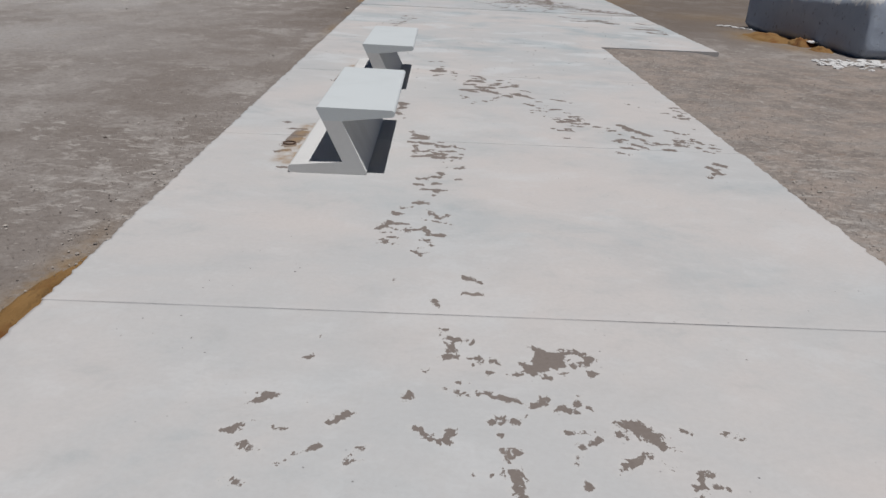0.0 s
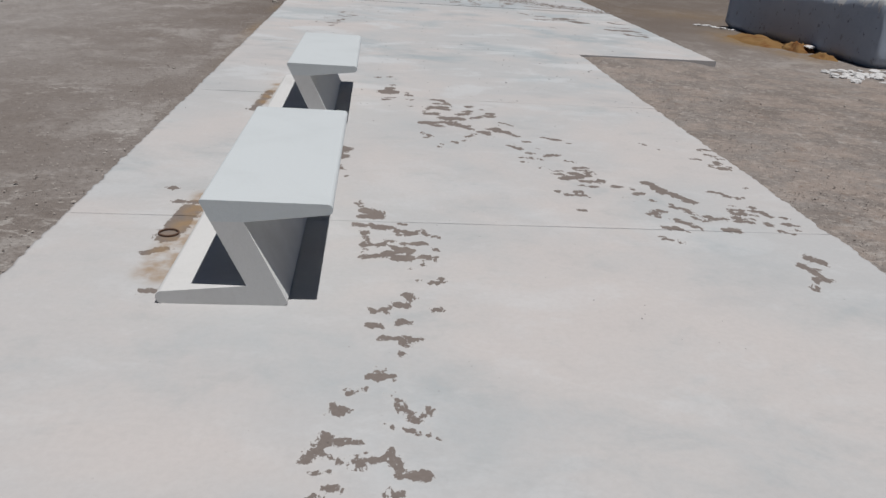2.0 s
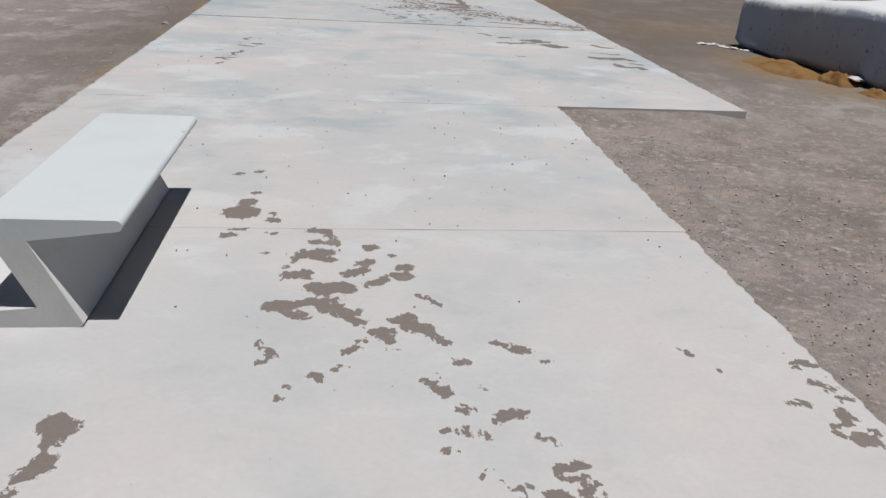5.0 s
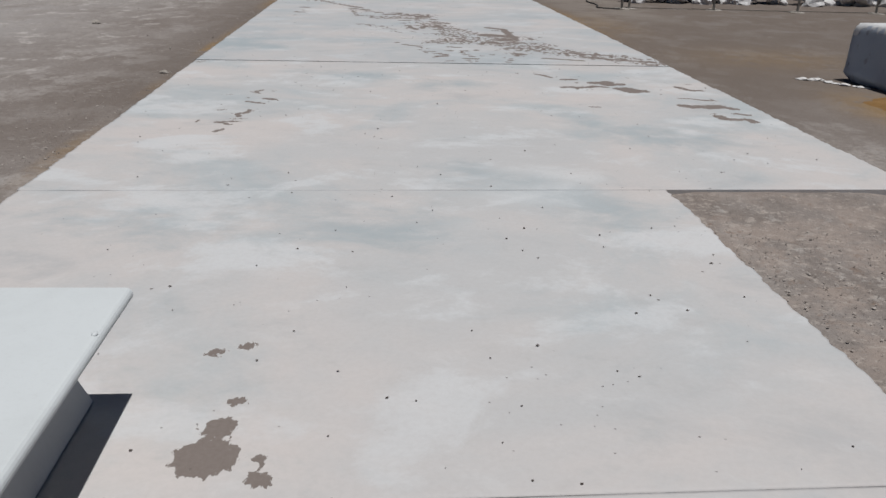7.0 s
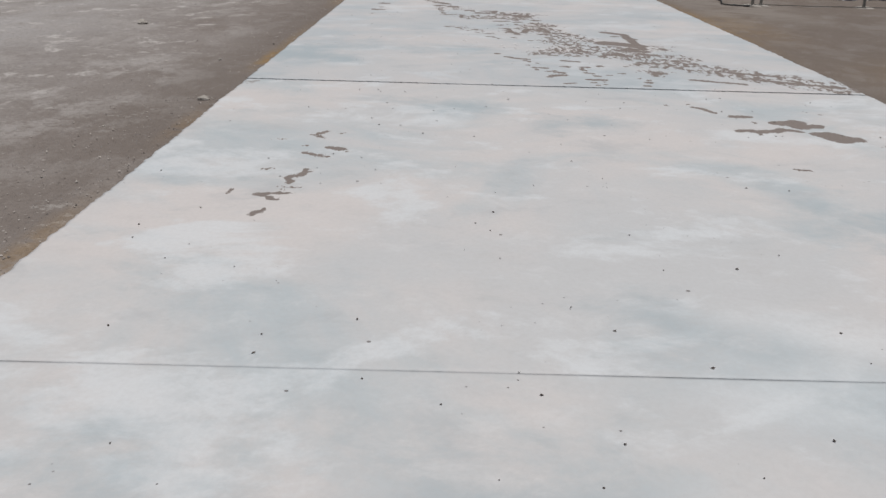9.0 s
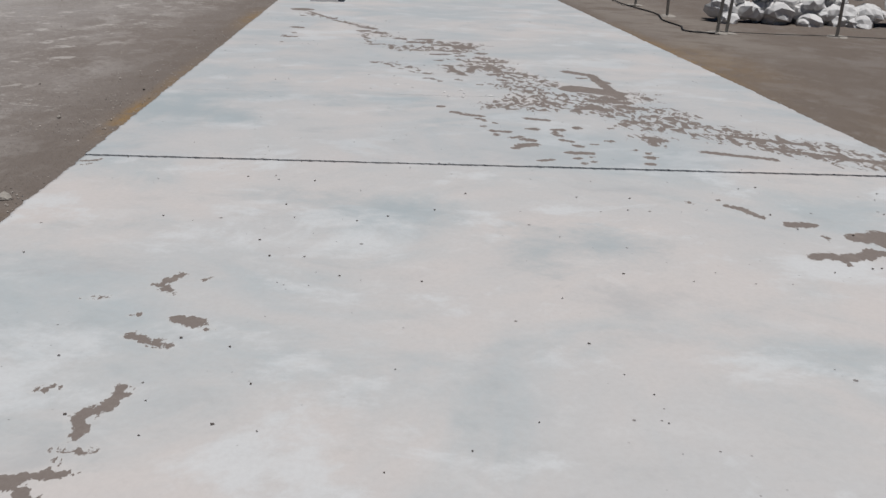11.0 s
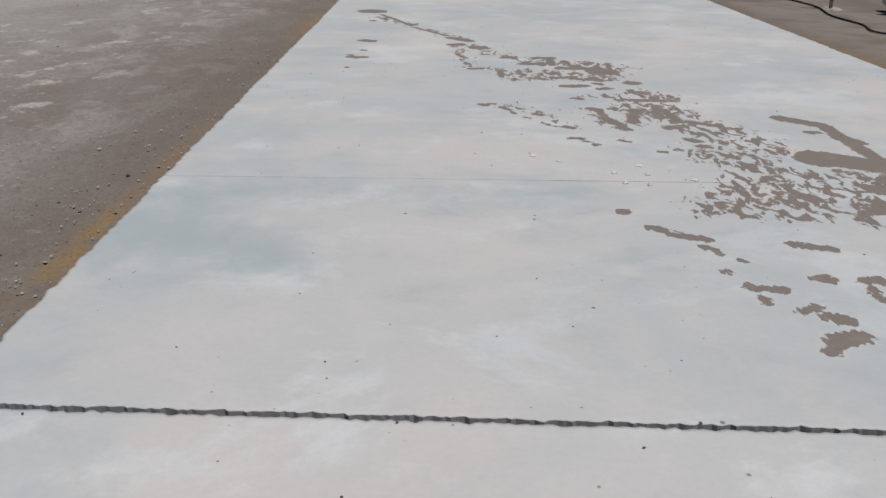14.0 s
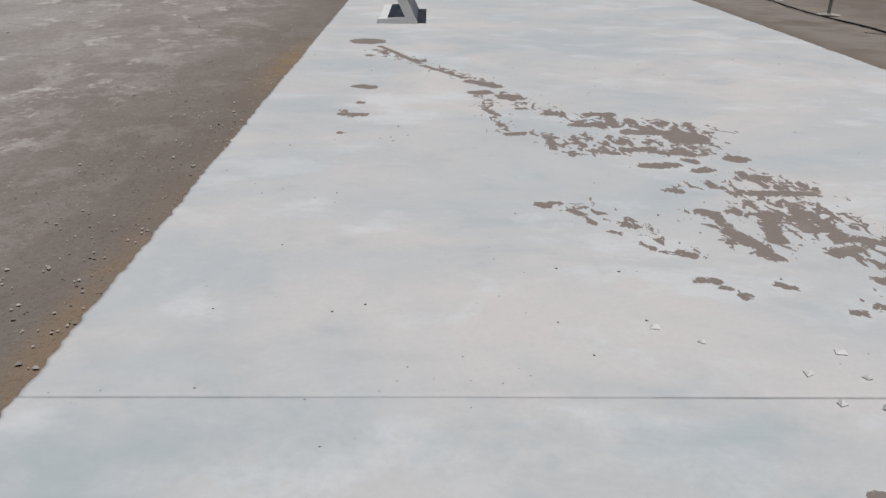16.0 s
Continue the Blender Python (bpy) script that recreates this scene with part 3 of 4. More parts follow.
PEELED_L = [
    (3.29, 7.61, 3.33, 7.59, 0.044), (3.66, 7.63, 3.69, 7.54, 0.017), (3.61, 7.65, 3.64, 7.63, 0.021), (3.11, 7.65, 3.11, 7.65, 0.020),
    (3.02, 7.69, 3.03, 7.69, 0.028), (2.81, 7.69, 2.89, 7.68, 0.015), (3.27, 7.72, 3.29, 7.64, 0.039), (1.37, 7.73, 1.38, 7.73, 0.016),
    (3.88, 7.76, 3.87, 7.73, 0.010), (2.83, 7.79, 2.94, 7.78, 0.030), (3.24, 7.8, 3.26, 7.76, 0.037), (2.95, 7.82, 2.97, 7.81, 0.026),
    (2.73, 7.84, 2.84, 7.88, 0.043), (2.69, 7.93, 2.73, 7.91, 0.026), (1.29, 7.94, 1.32, 7.87, 0.034), (2.81, 7.94, 2.86, 7.9, 0.041),
    (2.96, 7.95, 2.96, 7.94, 0.014), (2.91, 7.98, 2.9, 7.9, 0.022), (2.69, 7.98, 2.73, 7.99, 0.014),
]
PEELED_M = [
    (2.67, 8, 2.68, 7.98, 0.009), (2.92, 8, 2.94, 8, 0.012), (2.85, 8.03, 2.88, 8.03, 0.015), (1.29, 8.04, 1.28, 8.03, 0.018),
    (2.65, 8.05, 2.65, 8.04, 0.005), (2.92, 8.05, 2.93, 8.03, 0.014), (2.61, 8.05, 2.61, 8.05, 0.010), (2.85, 8.07, 2.91, 8.07, 0.026),
    (2.64, 8.08, 2.64, 8.08, 0.007), (1.3, 8.09, 1.3, 8.07, 0.021), (1.34, 8.16, 1.31, 8.1, 0.033), (2.54, 8.16, 2.54, 8.16, 0.008),
    (2.51, 8.17, 2.52, 8.16, 0.009), (3.9, 8.18, 3.92, 8.18, 0.042), (2.51, 8.19, 2.52, 8.16, 0.008), (1.32, 8.19, 1.32, 8.15, 0.016),
    (3.83, 8.22, 3.83, 8.21, 0.019), (3.97, 8.22, 3.97, 8.22, 0.023), (2.82, 8.23, 2.86, 8.21, 0.017),
]
PEELED_N = [
    (3.84, 8.26, 3.91, 8.27, 0.013), (2.64, 8.27, 2.66, 8.24, 0.011), (2.5, 8.28, 2.58, 8.27, 0.016), (2.59, 8.29, 2.6, 8.25, 0.012),
    (3.91, 8.32, 3.93, 8.31, 0.029), (1.31, 8.32, 1.32, 8.21, 0.023), (2.69, 8.33, 2.7, 8.33, 0.016), (1.33, 8.35, 1.34, 8.26, 0.024),
    (1.31, 8.35, 1.33, 8.33, 0.059), (2.73, 8.36, 2.79, 8.36, 0.028), (1.31, 8.38, 1.32, 8.38, 0.030), (2.59, 8.4, 2.61, 8.39, 0.019),
    (3.77, 8.4, 3.8, 8.39, 0.018), (3.95, 8.4, 3.92, 8.35, 0.012), (3.96, 8.43, 3.99, 8.42, 0.017), (1.98, 8.48, 1.99, 8.48, 0.012),
    (3.95, 8.49, 3.96, 8.47, 0.021), (2.53, 8.52, 2.54, 8.51, 0.035), (3.92, 8.53, 3.94, 8.51, 0.022),
]
PEELED_O = [
    (2.69, 8.53, 2.7, 8.51, 0.011), (2, 8.56, 2.02, 8.55, 0.012), (2.48, 8.57, 2.5, 8.56, 0.022), (2.11, 8.59, 2.11, 8.59, 0.014),
    (2.53, 8.61, 2.54, 8.6, 0.012), (3.59, 8.62, 3.59, 8.62, 0.009), (2.09, 8.63, 2.11, 8.62, 0.024), (3.91, 8.64, 3.92, 8.64, 0.014),
    (2.16, 8.65, 2.17, 8.65, 0.013), (3.91, 8.67, 3.97, 8.66, 0.026), (2.19, 8.69, 2.2, 8.69, 0.010), (2.94, 8.7, 2.97, 8.7, 0.014),
    (2.62, 8.7, 2.65, 8.7, 0.023), (1.89, 8.71, 1.92, 8.72, 0.022), (3.5, 8.78, 3.53, 8.73, 0.011), (2.22, 8.79, 2.23, 8.8, 0.031),
    (2.84, 8.79, 2.88, 8.78, 0.030), (1.92, 8.8, 1.93, 8.76, 0.022), (2.38, 8.8, 2.4, 8.8, 0.015),
]
PEELED_P = [
    (2.78, 8.85, 2.82, 8.82, 0.022), (1.87, 8.85, 1.9, 8.82, 0.017), (2.26, 8.87, 2.26, 8.87, 0.018), (2.53, 8.93, 2.59, 8.83, 0.024),
    (2.34, 8.95, 2.37, 8.87, 0.031), (2.31, 8.95, 2.38, 8.95, 0.030), (2.46, 8.99, 2.51, 8.96, 0.047), (2.41, 9.03, 2.46, 9.07, 0.030),
    (2.22, 9.05, 2.26, 9.02, 0.033), (2, 9.09, 2.02, 9.08, 0.040), (2.26, 9.13, 2.26, 9.09, 0.012), (2.13, 9.15, 2.21, 9.1, 0.050),
    (1.9, 9.16, 1.97, 9.16, 0.050), (2.04, 9.19, 2.11, 9.21, 0.038), (2.13, 9.24, 2.15, 9.23, 0.033), (2.51, 9.27, 2.6, 9.17, 0.015),
    (2.06, 9.3, 2.06, 9.3, 0.021), (2.08, 9.33, 2.19, 9.33, 0.060), (0.59, 9.36, 0.63, 10.08, 0.040),
]
PEELED_Q = [
    (2.31, 9.37, 2.38, 9.42, 0.031), (2.43, 9.46, 2.46, 9.46, 0.049), (1.96, 9.47, 2.01, 9.49, 0.048), (2.22, 9.48, 2.27, 9.52, 0.042),
    (2.02, 9.51, 2.04, 9.44, 0.016), (2.45, 9.55, 2.49, 9.55, 0.037), (1.94, 9.56, 1.95, 9.56, 0.021), (2.28, 9.59, 2.31, 9.62, 0.033),
    (2.07, 9.67, 2.12, 9.65, 0.039), (2.42, 9.69, 2.44, 9.69, 0.023), (1.98, 9.69, 1.96, 9.61, 0.017), (2.01, 9.71, 2.11, 9.73, 0.050),
    (1.81, 9.72, 1.83, 9.72, 0.017), (2.31, 9.79, 2.32, 9.79, 0.041), (2.05, 9.86, 2.12, 9.84, 0.029), (1.61, 9.94, 1.64, 9.95, 0.031),
    (2.12, 9.95, 2.16, 9.83, 0.022), (1.82, 9.97, 1.84, 9.97, 0.019), (2.04, 10.01, 2.11, 10, 0.038),
]
PEELED_R = [
    (1.64, 10.02, 1.69, 10.03, 0.020), (1.82, 10.16, 1.83, 10.15, 0.038), (1.81, 10.25, 1.81, 10.25, 0.028), (1.64, 10.27, 1.65, 10.28, 0.098),
    (1.66, 10.43, 1.66, 10.43, 0.060), (1.69, 10.59, 1.69, 10.59, 0.032), (1.55, 10.95, 1.56, 10.95, 0.026), (1.66, 10.99, 1.68, 10.99, 0.028),
    (0.9, 14.56, 0.94, 14.63, 0.025), (0.96, 14.8, 0.86, 14.89, 0.028), (0.86, 14.89, 1.03, 14.92, 0.020), (0.68, 14.91, 0.69, 14.96, 0.014),
    (0.99, 14.95, 0.95, 15.02, 0.014), (1.02, 15.02, 1.05, 15.03, 0.014), (5.28, 15.06, 5.29, 15.03, 0.014), (5.36, 15.09, 5.45, 15.1, 0.041),
    (5.45, 15.1, 5.48, 15, 0.049), (0.98, 15.11, 0.96, 15.21, 0.027), (5.3, 15.11, 5.32, 15.07, 0.014),
]
PEELED_S = [
    (5.26, 15.11, 5.36, 15.09, 0.052), (0.96, 15.21, 1.03, 15.27, 0.027), (5.25, 15.23, 5.26, 15.11, 0.054), (1.03, 15.27, 1.05, 15.37, 0.027),
    (5.46, 15.34, 5.56, 15.29, 0.033), (5.26, 15.34, 5.2, 15.32, 0.014), (0.84, 15.38, 0.78, 15.37, 0.014), (4.17, 15.61, 4.25, 15.61, 0.023),
    (5.3, 15.62, 5.36, 15.63, 0.069), (5.17, 15.63, 5.24, 15.65, 0.053), (5.36, 15.63, 5.43, 15.67, 0.075), (5.24, 15.65, 5.3, 15.62, 0.075),
    (5.43, 15.67, 5.53, 15.55, 0.053), (5.09, 15.69, 5.17, 15.63, 0.068), (1.04, 15.71, 1.13, 15.67, 0.024), (5.29, 15.74, 5.36, 15.71, 0.014),
    (0.97, 15.75, 1.04, 15.71, 0.024), (1.24, 15.8, 1.24, 15.8, 0.014), (1.13, 15.89, 1.2, 15.86, 0.040),
]
PEELED_T = [
    (0.94, 15.92, 0.95, 15.93, 0.014), (5.39, 15.96, 5.49, 15.95, 0.030), (5.5, 15.99, 5.47, 16.01, 0.014), (5.32, 16.01, 5.39, 15.96, 0.025),
    (5.17, 16.05, 5.26, 16.05, 0.018), (5.26, 16.05, 5.32, 16.01, 0.022), (0.77, 16.09, 0.69, 16.08, 0.014), (0.96, 16.22, 1.04, 16.13, 0.024),
    (5.04, 16.24, 5.03, 16.24, 0.014), (1.15, 16.27, 1.17, 16.29, 0.014), (1.04, 16.33, 0.96, 16.22, 0.022), (4.8, 16.42, 4.92, 16.42, 0.071),
    (5.45, 16.48, 5.55, 16.48, 0.043), (4.91, 16.49, 4.82, 16.54, 0.014), (4.25, 16.51, 4.25, 16.54, 0.014), (4.76, 16.53, 4.8, 16.42, 0.108),
    (4.69, 16.56, 4.76, 16.53, 0.065), (5.4, 16.57, 5.45, 16.48, 0.041), (4.27, 16.59, 4.33, 16.62, 0.050),
]
PEELED_U = [
    (4.11, 16.61, 4.2, 16.63, 0.039), (4.59, 16.61, 4.6, 16.61, 0.014), (4.33, 16.62, 4.41, 16.62, 0.046), (4.41, 16.62, 4.47, 16.69, 0.052),
    (4.2, 16.63, 4.27, 16.59, 0.047), (5.66, 16.65, 5.66, 16.62, 0.014), (5.36, 16.68, 5.4, 16.57, 0.043), (4.47, 16.69, 4.56, 16.65, 0.041),
    (4.64, 16.79, 4.78, 16.81, 0.069), (5.56, 16.82, 5.51, 16.86, 0.014), (4.51, 16.89, 4.66, 16.92, 0.073), (4.69, 16.91, 4.71, 16.92, 0.014),
    (4.32, 16.92, 4.33, 16.83, 0.014), (4.66, 16.92, 4.64, 16.79, 0.086), (4.22, 17.08, 4.33, 17.09, 0.046), (4.97, 17.22, 4.99, 17.22, 0.014),
    (4.06, 17.26, 4.1, 17.2, 0.027), (4.05, 17.33, 4.06, 17.26, 0.036), (3.97, 17.4, 4.05, 17.33, 0.028),
]
PEELED_V = [
    (3.76, 17.43, 3.76, 17.46, 0.014), (3.97, 17.5, 3.95, 17.49, 0.014), (0.06, 18, 0.09, 18.03, 0.012), (0.03, 18.08, 0.12, 18.12, 0.020),
    (3.31, 18.26, 3.32, 18.23, 0.020), (3.77, 18.26, 3.78, 18.26, 0.040), (3.38, 18.29, 3.39, 18.29, 0.024), (3.02, 18.3, 3.1, 18.32, 0.023),
    (3.29, 18.38, 3.3, 18.38, 0.030), (3.39, 18.4, 3.41, 18.42, 0.015), (3.83, 18.43, 3.84, 18.43, 0.041), (3.33, 18.51, 3.42, 18.52, 0.036),
    (3.27, 18.53, 3.33, 18.51, 0.041), (3.85, 18.54, 3.85, 18.54, 0.033), (2.89, 18.62, 2.89, 18.62, 0.035), (4.3, 18.62, 4.75, 18.45, 0.040),
    (3.78, 18.63, 3.78, 18.63, 0.024), (2.94, 18.69, 3.04, 18.73, 0.052), (4.91, 18.73, 5.64, 18.36, 0.050),
]
PEELED_W = [
    (3.36, 18.73, 3.39, 18.7, 0.034), (3.49, 18.77, 3.52, 18.77, 0.017), (3.64, 18.88, 3.68, 18.87, 0.026), (3.29, 18.88, 3.35, 18.84, 0.031),
    (3, 18.88, 3.05, 18.85, 0.043), (4.03, 18.9, 4.1, 18.92, 0.031), (2.91, 18.92, 2.98, 18.96, 0.030), (4, 18.94, 3.97, 18.78, 0.037),
    (3.97, 19.01, 4.04, 19, 0.049), (2.8, 19.02, 2.8, 18.98, 0.029), (3.29, 19.03, 3.3, 19.02, 0.040), (4.71, 19.12, 5.24, 18.89, 0.050),
    (2.78, 19.13, 2.91, 19.11, 0.033), (3.28, 19.14, 3.27, 19.06, 0.028), (3.29, 19.21, 3.34, 19.21, 0.043), (3.12, 19.22, 3.12, 19.22, 0.053),
    (2.73, 19.28, 2.74, 19.28, 0.032), (3.49, 19.29, 3.49, 19.28, 0.047), (3.77, 19.29, 3.77, 19.29, 0.031),
]
PEELED_X = [
    (2.83, 19.39, 2.86, 19.39, 0.020), (3.92, 19.48, 3.96, 19.46, 0.035), (2.72, 19.56, 2.76, 19.47, 0.029), (4, 19.57, 4.08, 19.54, 0.051),
    (3.14, 19.58, 3.29, 19.54, 0.040), (2.61, 19.68, 2.74, 19.63, 0.040), (2.54, 19.76, 2.58, 19.72, 0.041), (2.45, 19.98, 2.45, 19.98, 0.044),
    (3.81, 20.1, 3.89, 19.99, 0.072), (4.11, 20.16, 4.18, 20.09, 0.076), (3.98, 20.38, 4.13, 20.47, 0.057), (3.9, 20.4, 4.19, 20.33, 0.077),
    (3.43, 20.42, 3.43, 20.25, 0.037), (4.18, 20.74, 4.22, 20.54, 0.070), (3.83, 20.94, 3.85, 20.95, 0.151), (3.86, 20.99, 4.18, 20.79, 0.146),
    (2.9, 21.05, 2.92, 21.04, 0.030), (3.2, 21.19, 3.21, 21.19, 0.053), (2.51, 21.19, 2.51, 21.19, 0.035),
]
PEELED_Y = [
    (2.46, 21.26, 2.48, 21.24, 0.025), (2.7, 21.29, 2.74, 21.27, 0.032), (2.37, 21.34, 2.44, 21.32, 0.026), (3.15, 21.34, 3.19, 21.31, 0.051),
    (4.23, 21.37, 4.24, 21.34, 0.079), (4.03, 21.58, 4.09, 21.58, 0.044), (2.39, 21.62, 2.42, 21.6, 0.041), (2.75, 21.62, 2.8, 21.58, 0.041),
    (3.08, 21.64, 3.2, 21.69, 0.049), (2.2, 21.74, 2.3, 21.63, 0.020), (4.21, 21.78, 4.2, 20.91, 0.063), (3.3, 21.81, 3.43, 21.72, 0.046),
    (2.69, 21.86, 2.76, 21.72, 0.050), (2.14, 21.87, 2.15, 21.85, 0.026), (3.99, 21.96, 4.15, 21.82, 0.081), (2.21, 21.97, 2.22, 21.96, 0.036),
    (2.04, 22.04, 2.05, 21.97, 0.025), (2.69, 22.08, 2.7, 21.97, 0.030), (3.19, 22.15, 3.21, 21.8, 0.041),
]
PEELED_Z = [
    (2.65, 22.15, 2.68, 22.13, 0.054), (2.97, 22.15, 2.87, 21.78, 0.049), (1.98, 22.16, 2.02, 22.1, 0.031), (1.84, 22.23, 1.85, 22.22, 0.045),
    (1.89, 22.27, 1.93, 22.26, 0.028), (3.16, 22.27, 3.09, 21.92, 0.046), (3.01, 22.46, 3.34, 22.47, 0.048), (2.57, 22.49, 2.61, 22.48, 0.040),
    (3.15, 22.75, 3.17, 22.73, 0.058), (2.84, 22.86, 2.91, 22.89, 0.047), (2.56, 22.95, 2.72, 22.97, 0.059), (2.84, 23.07, 2.87, 23.04, 0.045),
    (3.15, 23.12, 3.16, 23.11, 0.077), (2.73, 23.23, 2.9, 23.2, 0.049), (2.3, 23.26, 2.43, 23.2, 0.036), (2.51, 23.28, 2.68, 23.32, 0.047),
    (3.07, 23.48, 3.1, 23.47, 0.031), (2.05, 23.51, 2.05, 23.28, 0.030), (2.05, 23.56, 2.08, 23.55, 0.039),
]
PEELED_BA = [
    (0.68, 23.6, 0.68, 23.61, 0.030), (2.98, 23.61, 2.99, 23.61, 0.157), (1.79, 23.63, 1.89, 23.65, 0.041), (2.63, 23.73, 2.9, 23.73, 0.072),
    (3.1, 23.9, 3.08, 23.75, 0.028), (2.3, 23.9, 2.47, 23.93, 0.062), (1.74, 23.98, 1.76, 23.76, 0.015), (0.65, 24.12, 0.78, 24.12, 0.054),
    (2.57, 24.2, 2.56, 23.89, 0.043), (2.14, 24.22, 2.21, 24.24, 0.053), (2.44, 24.23, 2.6, 24.25, 0.054), (0.63, 24.25, 0.71, 24.05, 0.025),
    (1.94, 24.38, 1.98, 24.39, 0.039), (1.67, 24.38, 1.76, 24.15, 0.033), (0.73, 24.5, 0.75, 24.49, 0.032), (1.91, 24.79, 1.92, 24.79, 0.105),
    (1.65, 24.93, 1.71, 24.95, 0.084), (0.69, 25.11, 0.77, 25.07, 0.079), (1.63, 25.38, 1.83, 25.2, 0.075),
]
PEELED_BB = [
    (1.2, 26.11, 1.58, 25.53, 0.033), (0.66, 26.63, 0.68, 26.62, 0.050), (0.74, 27.21, 1.17, 26.22, 0.035), (0.58, 27.53, 0.6, 27.53, 0.197),
]
LACY_A = [
    (3.34, 21.67, 3.55, 21.23, 0.231), (3.24, 21.06, 3.38, 20.8, 0.194), (2.98, 20.05, 3.27, 20.03, 0.167), (3.28, 20.27, 4, 20.44, 0.309),
    (3.53, 20.25, 3.95, 20.04, 0.335), (4.16, 19.97, 4.39, 19.85, 0.281), (4.03, 19.43, 4.11, 19.39, 0.180), (4.44, 20.83, 4.44, 20.42, 0.071),
    (4, 18.96, 4.05, 18.93, 0.122), (0.77, 26.9, 1.79, 25.3, 0.081), (1.69, 24.85, 1.78, 23.67, 0.040), (1.82, 24.93, 2.26, 24.11, 0.078),
    (2.04, 23.62, 2.15, 23.21, 0.053), (2.38, 24.04, 3.1, 23.83, 0.172), (2.31, 23.4, 2.94, 23.37, 0.216), (2.8, 22.56, 2.91, 22.49, 0.108),
    (3.13, 22.72, 3.32, 22.53, 0.142), (2.64, 22.05, 2.78, 21.68, 0.085), (3.07, 22.13, 3.15, 22.02, 0.285),
]
LACY_B = [
    (3.2, 21.8, 3.33, 21.55, 0.168), (2.04, 22.22, 2.44, 21.64, 0.038), (4.3, 19.5, 5.6, 18.4, 0.280),
]
DAMP = np.array([
    (0.18, 19.59, 0.74, 19.37, 0.35), (1.62, 20.15, 2.19, 20.26, 0.22), (0.45, 20.17, 0.72, 20.26, 0.2), (0.03, 20.09, 0.66, 20.19, 0.15),
    (1.75, 20.54, 1.78, 20.02, 0.05), (1.89, 19.72, 2.07, 19.78, 0.05), (2.37, 19.42, 2.41, 19.24, 0.1), (3.6, 25.59, 4.14, 25.5, 0.07),
    (0.3, 20.16, 0.63, 20.21, 0.15), (0.46, 12.5, 1.08, 12.31, 0.25), (1.9, 12.38, 2.27, 12.26, 0.25), (3.32, 12.87, 3.46, 12.71, 0.25),
    (4.17, 14.53, 4.75, 14.4, 0.3), (2.76, 13.49, 3.02, 13.22, 0.25), (1.22, 17.45, 2.08, 17.2, 0.2), (2.75, 16.7, 3.09, 16.77, 0.25),
])
PALE = np.array([
    (3.11, 13.51, 3.53, 13.34, 0.3), (2.92, 12.91, 3.29, 12.79, 0.25), (1.57, 16.7, 1.93, 16.82, 0.03), (2.99, 12.97, 3.41, 13.13, 0.2),
    (1.28, 16.74, 1.94, 16.71, 0.15), (2.69, 15.17, 3.01, 15.08, 0.15), (1.71, 12.39, 1.85, 12.37, 0.12), (2.64, 12.33, 2.87, 12.4, 0.1),
    (1.47, 17.68, 1.77, 17.66, 0.1), (2.97, 13.17, 3.32, 12.85, 0.2),
])
PEELED = np.array(PEELED_A + PEELED_B + PEELED_C + PEELED_D + PEELED_E + PEELED_F + PEELED_G + PEELED_H + PEELED_I + PEELED_J + PEELED_K + PEELED_L + PEELED_M + PEELED_N + PEELED_O + PEELED_P + PEELED_Q + PEELED_R + PEELED_S + PEELED_T + PEELED_U + PEELED_V + PEELED_W + PEELED_X + PEELED_Y + PEELED_Z + PEELED_BA + PEELED_BB)
LACY = np.array(LACY_A + LACY_B)
SILTED = np.array([(0.62, 6.25, 0.66, 7.3, 0.10), (0.62, 9.6, 0.66, 10.4, 0.05)])


def near_strokes(x, y, strokes, reach=0.7):
    """How far each place lies inside the nearest stroke, in metres; negative outside."""
    best = np.full(x.shape, -0.25, np.float32)
    for x0, y0, x1, y1, w in strokes:
        lo, hi = min(y0, y1) - reach, max(y0, y1) + reach
        rows = (y[:, 0] > lo) & (y[:, 0] < hi)
        if not rows.any():
            continue
        px, py = x[rows], y[rows]
        dx, dy = x1 - x0, y1 - y0
        k = np.clip(((px - x0) * dx + (py - y0) * dy) / max(dx * dx + dy * dy, 1e-9), 0, 1)
        d = np.hypot(px - x0 - k * dx, py - y0 - k * dy)
        best[rows] = np.maximum(best[rows], w - d)
    return best


pavement = empty("pavement")
tagged(pavement, "pale skim-coated concrete slabs with peeled brown patches", "pavement", kind="structure")


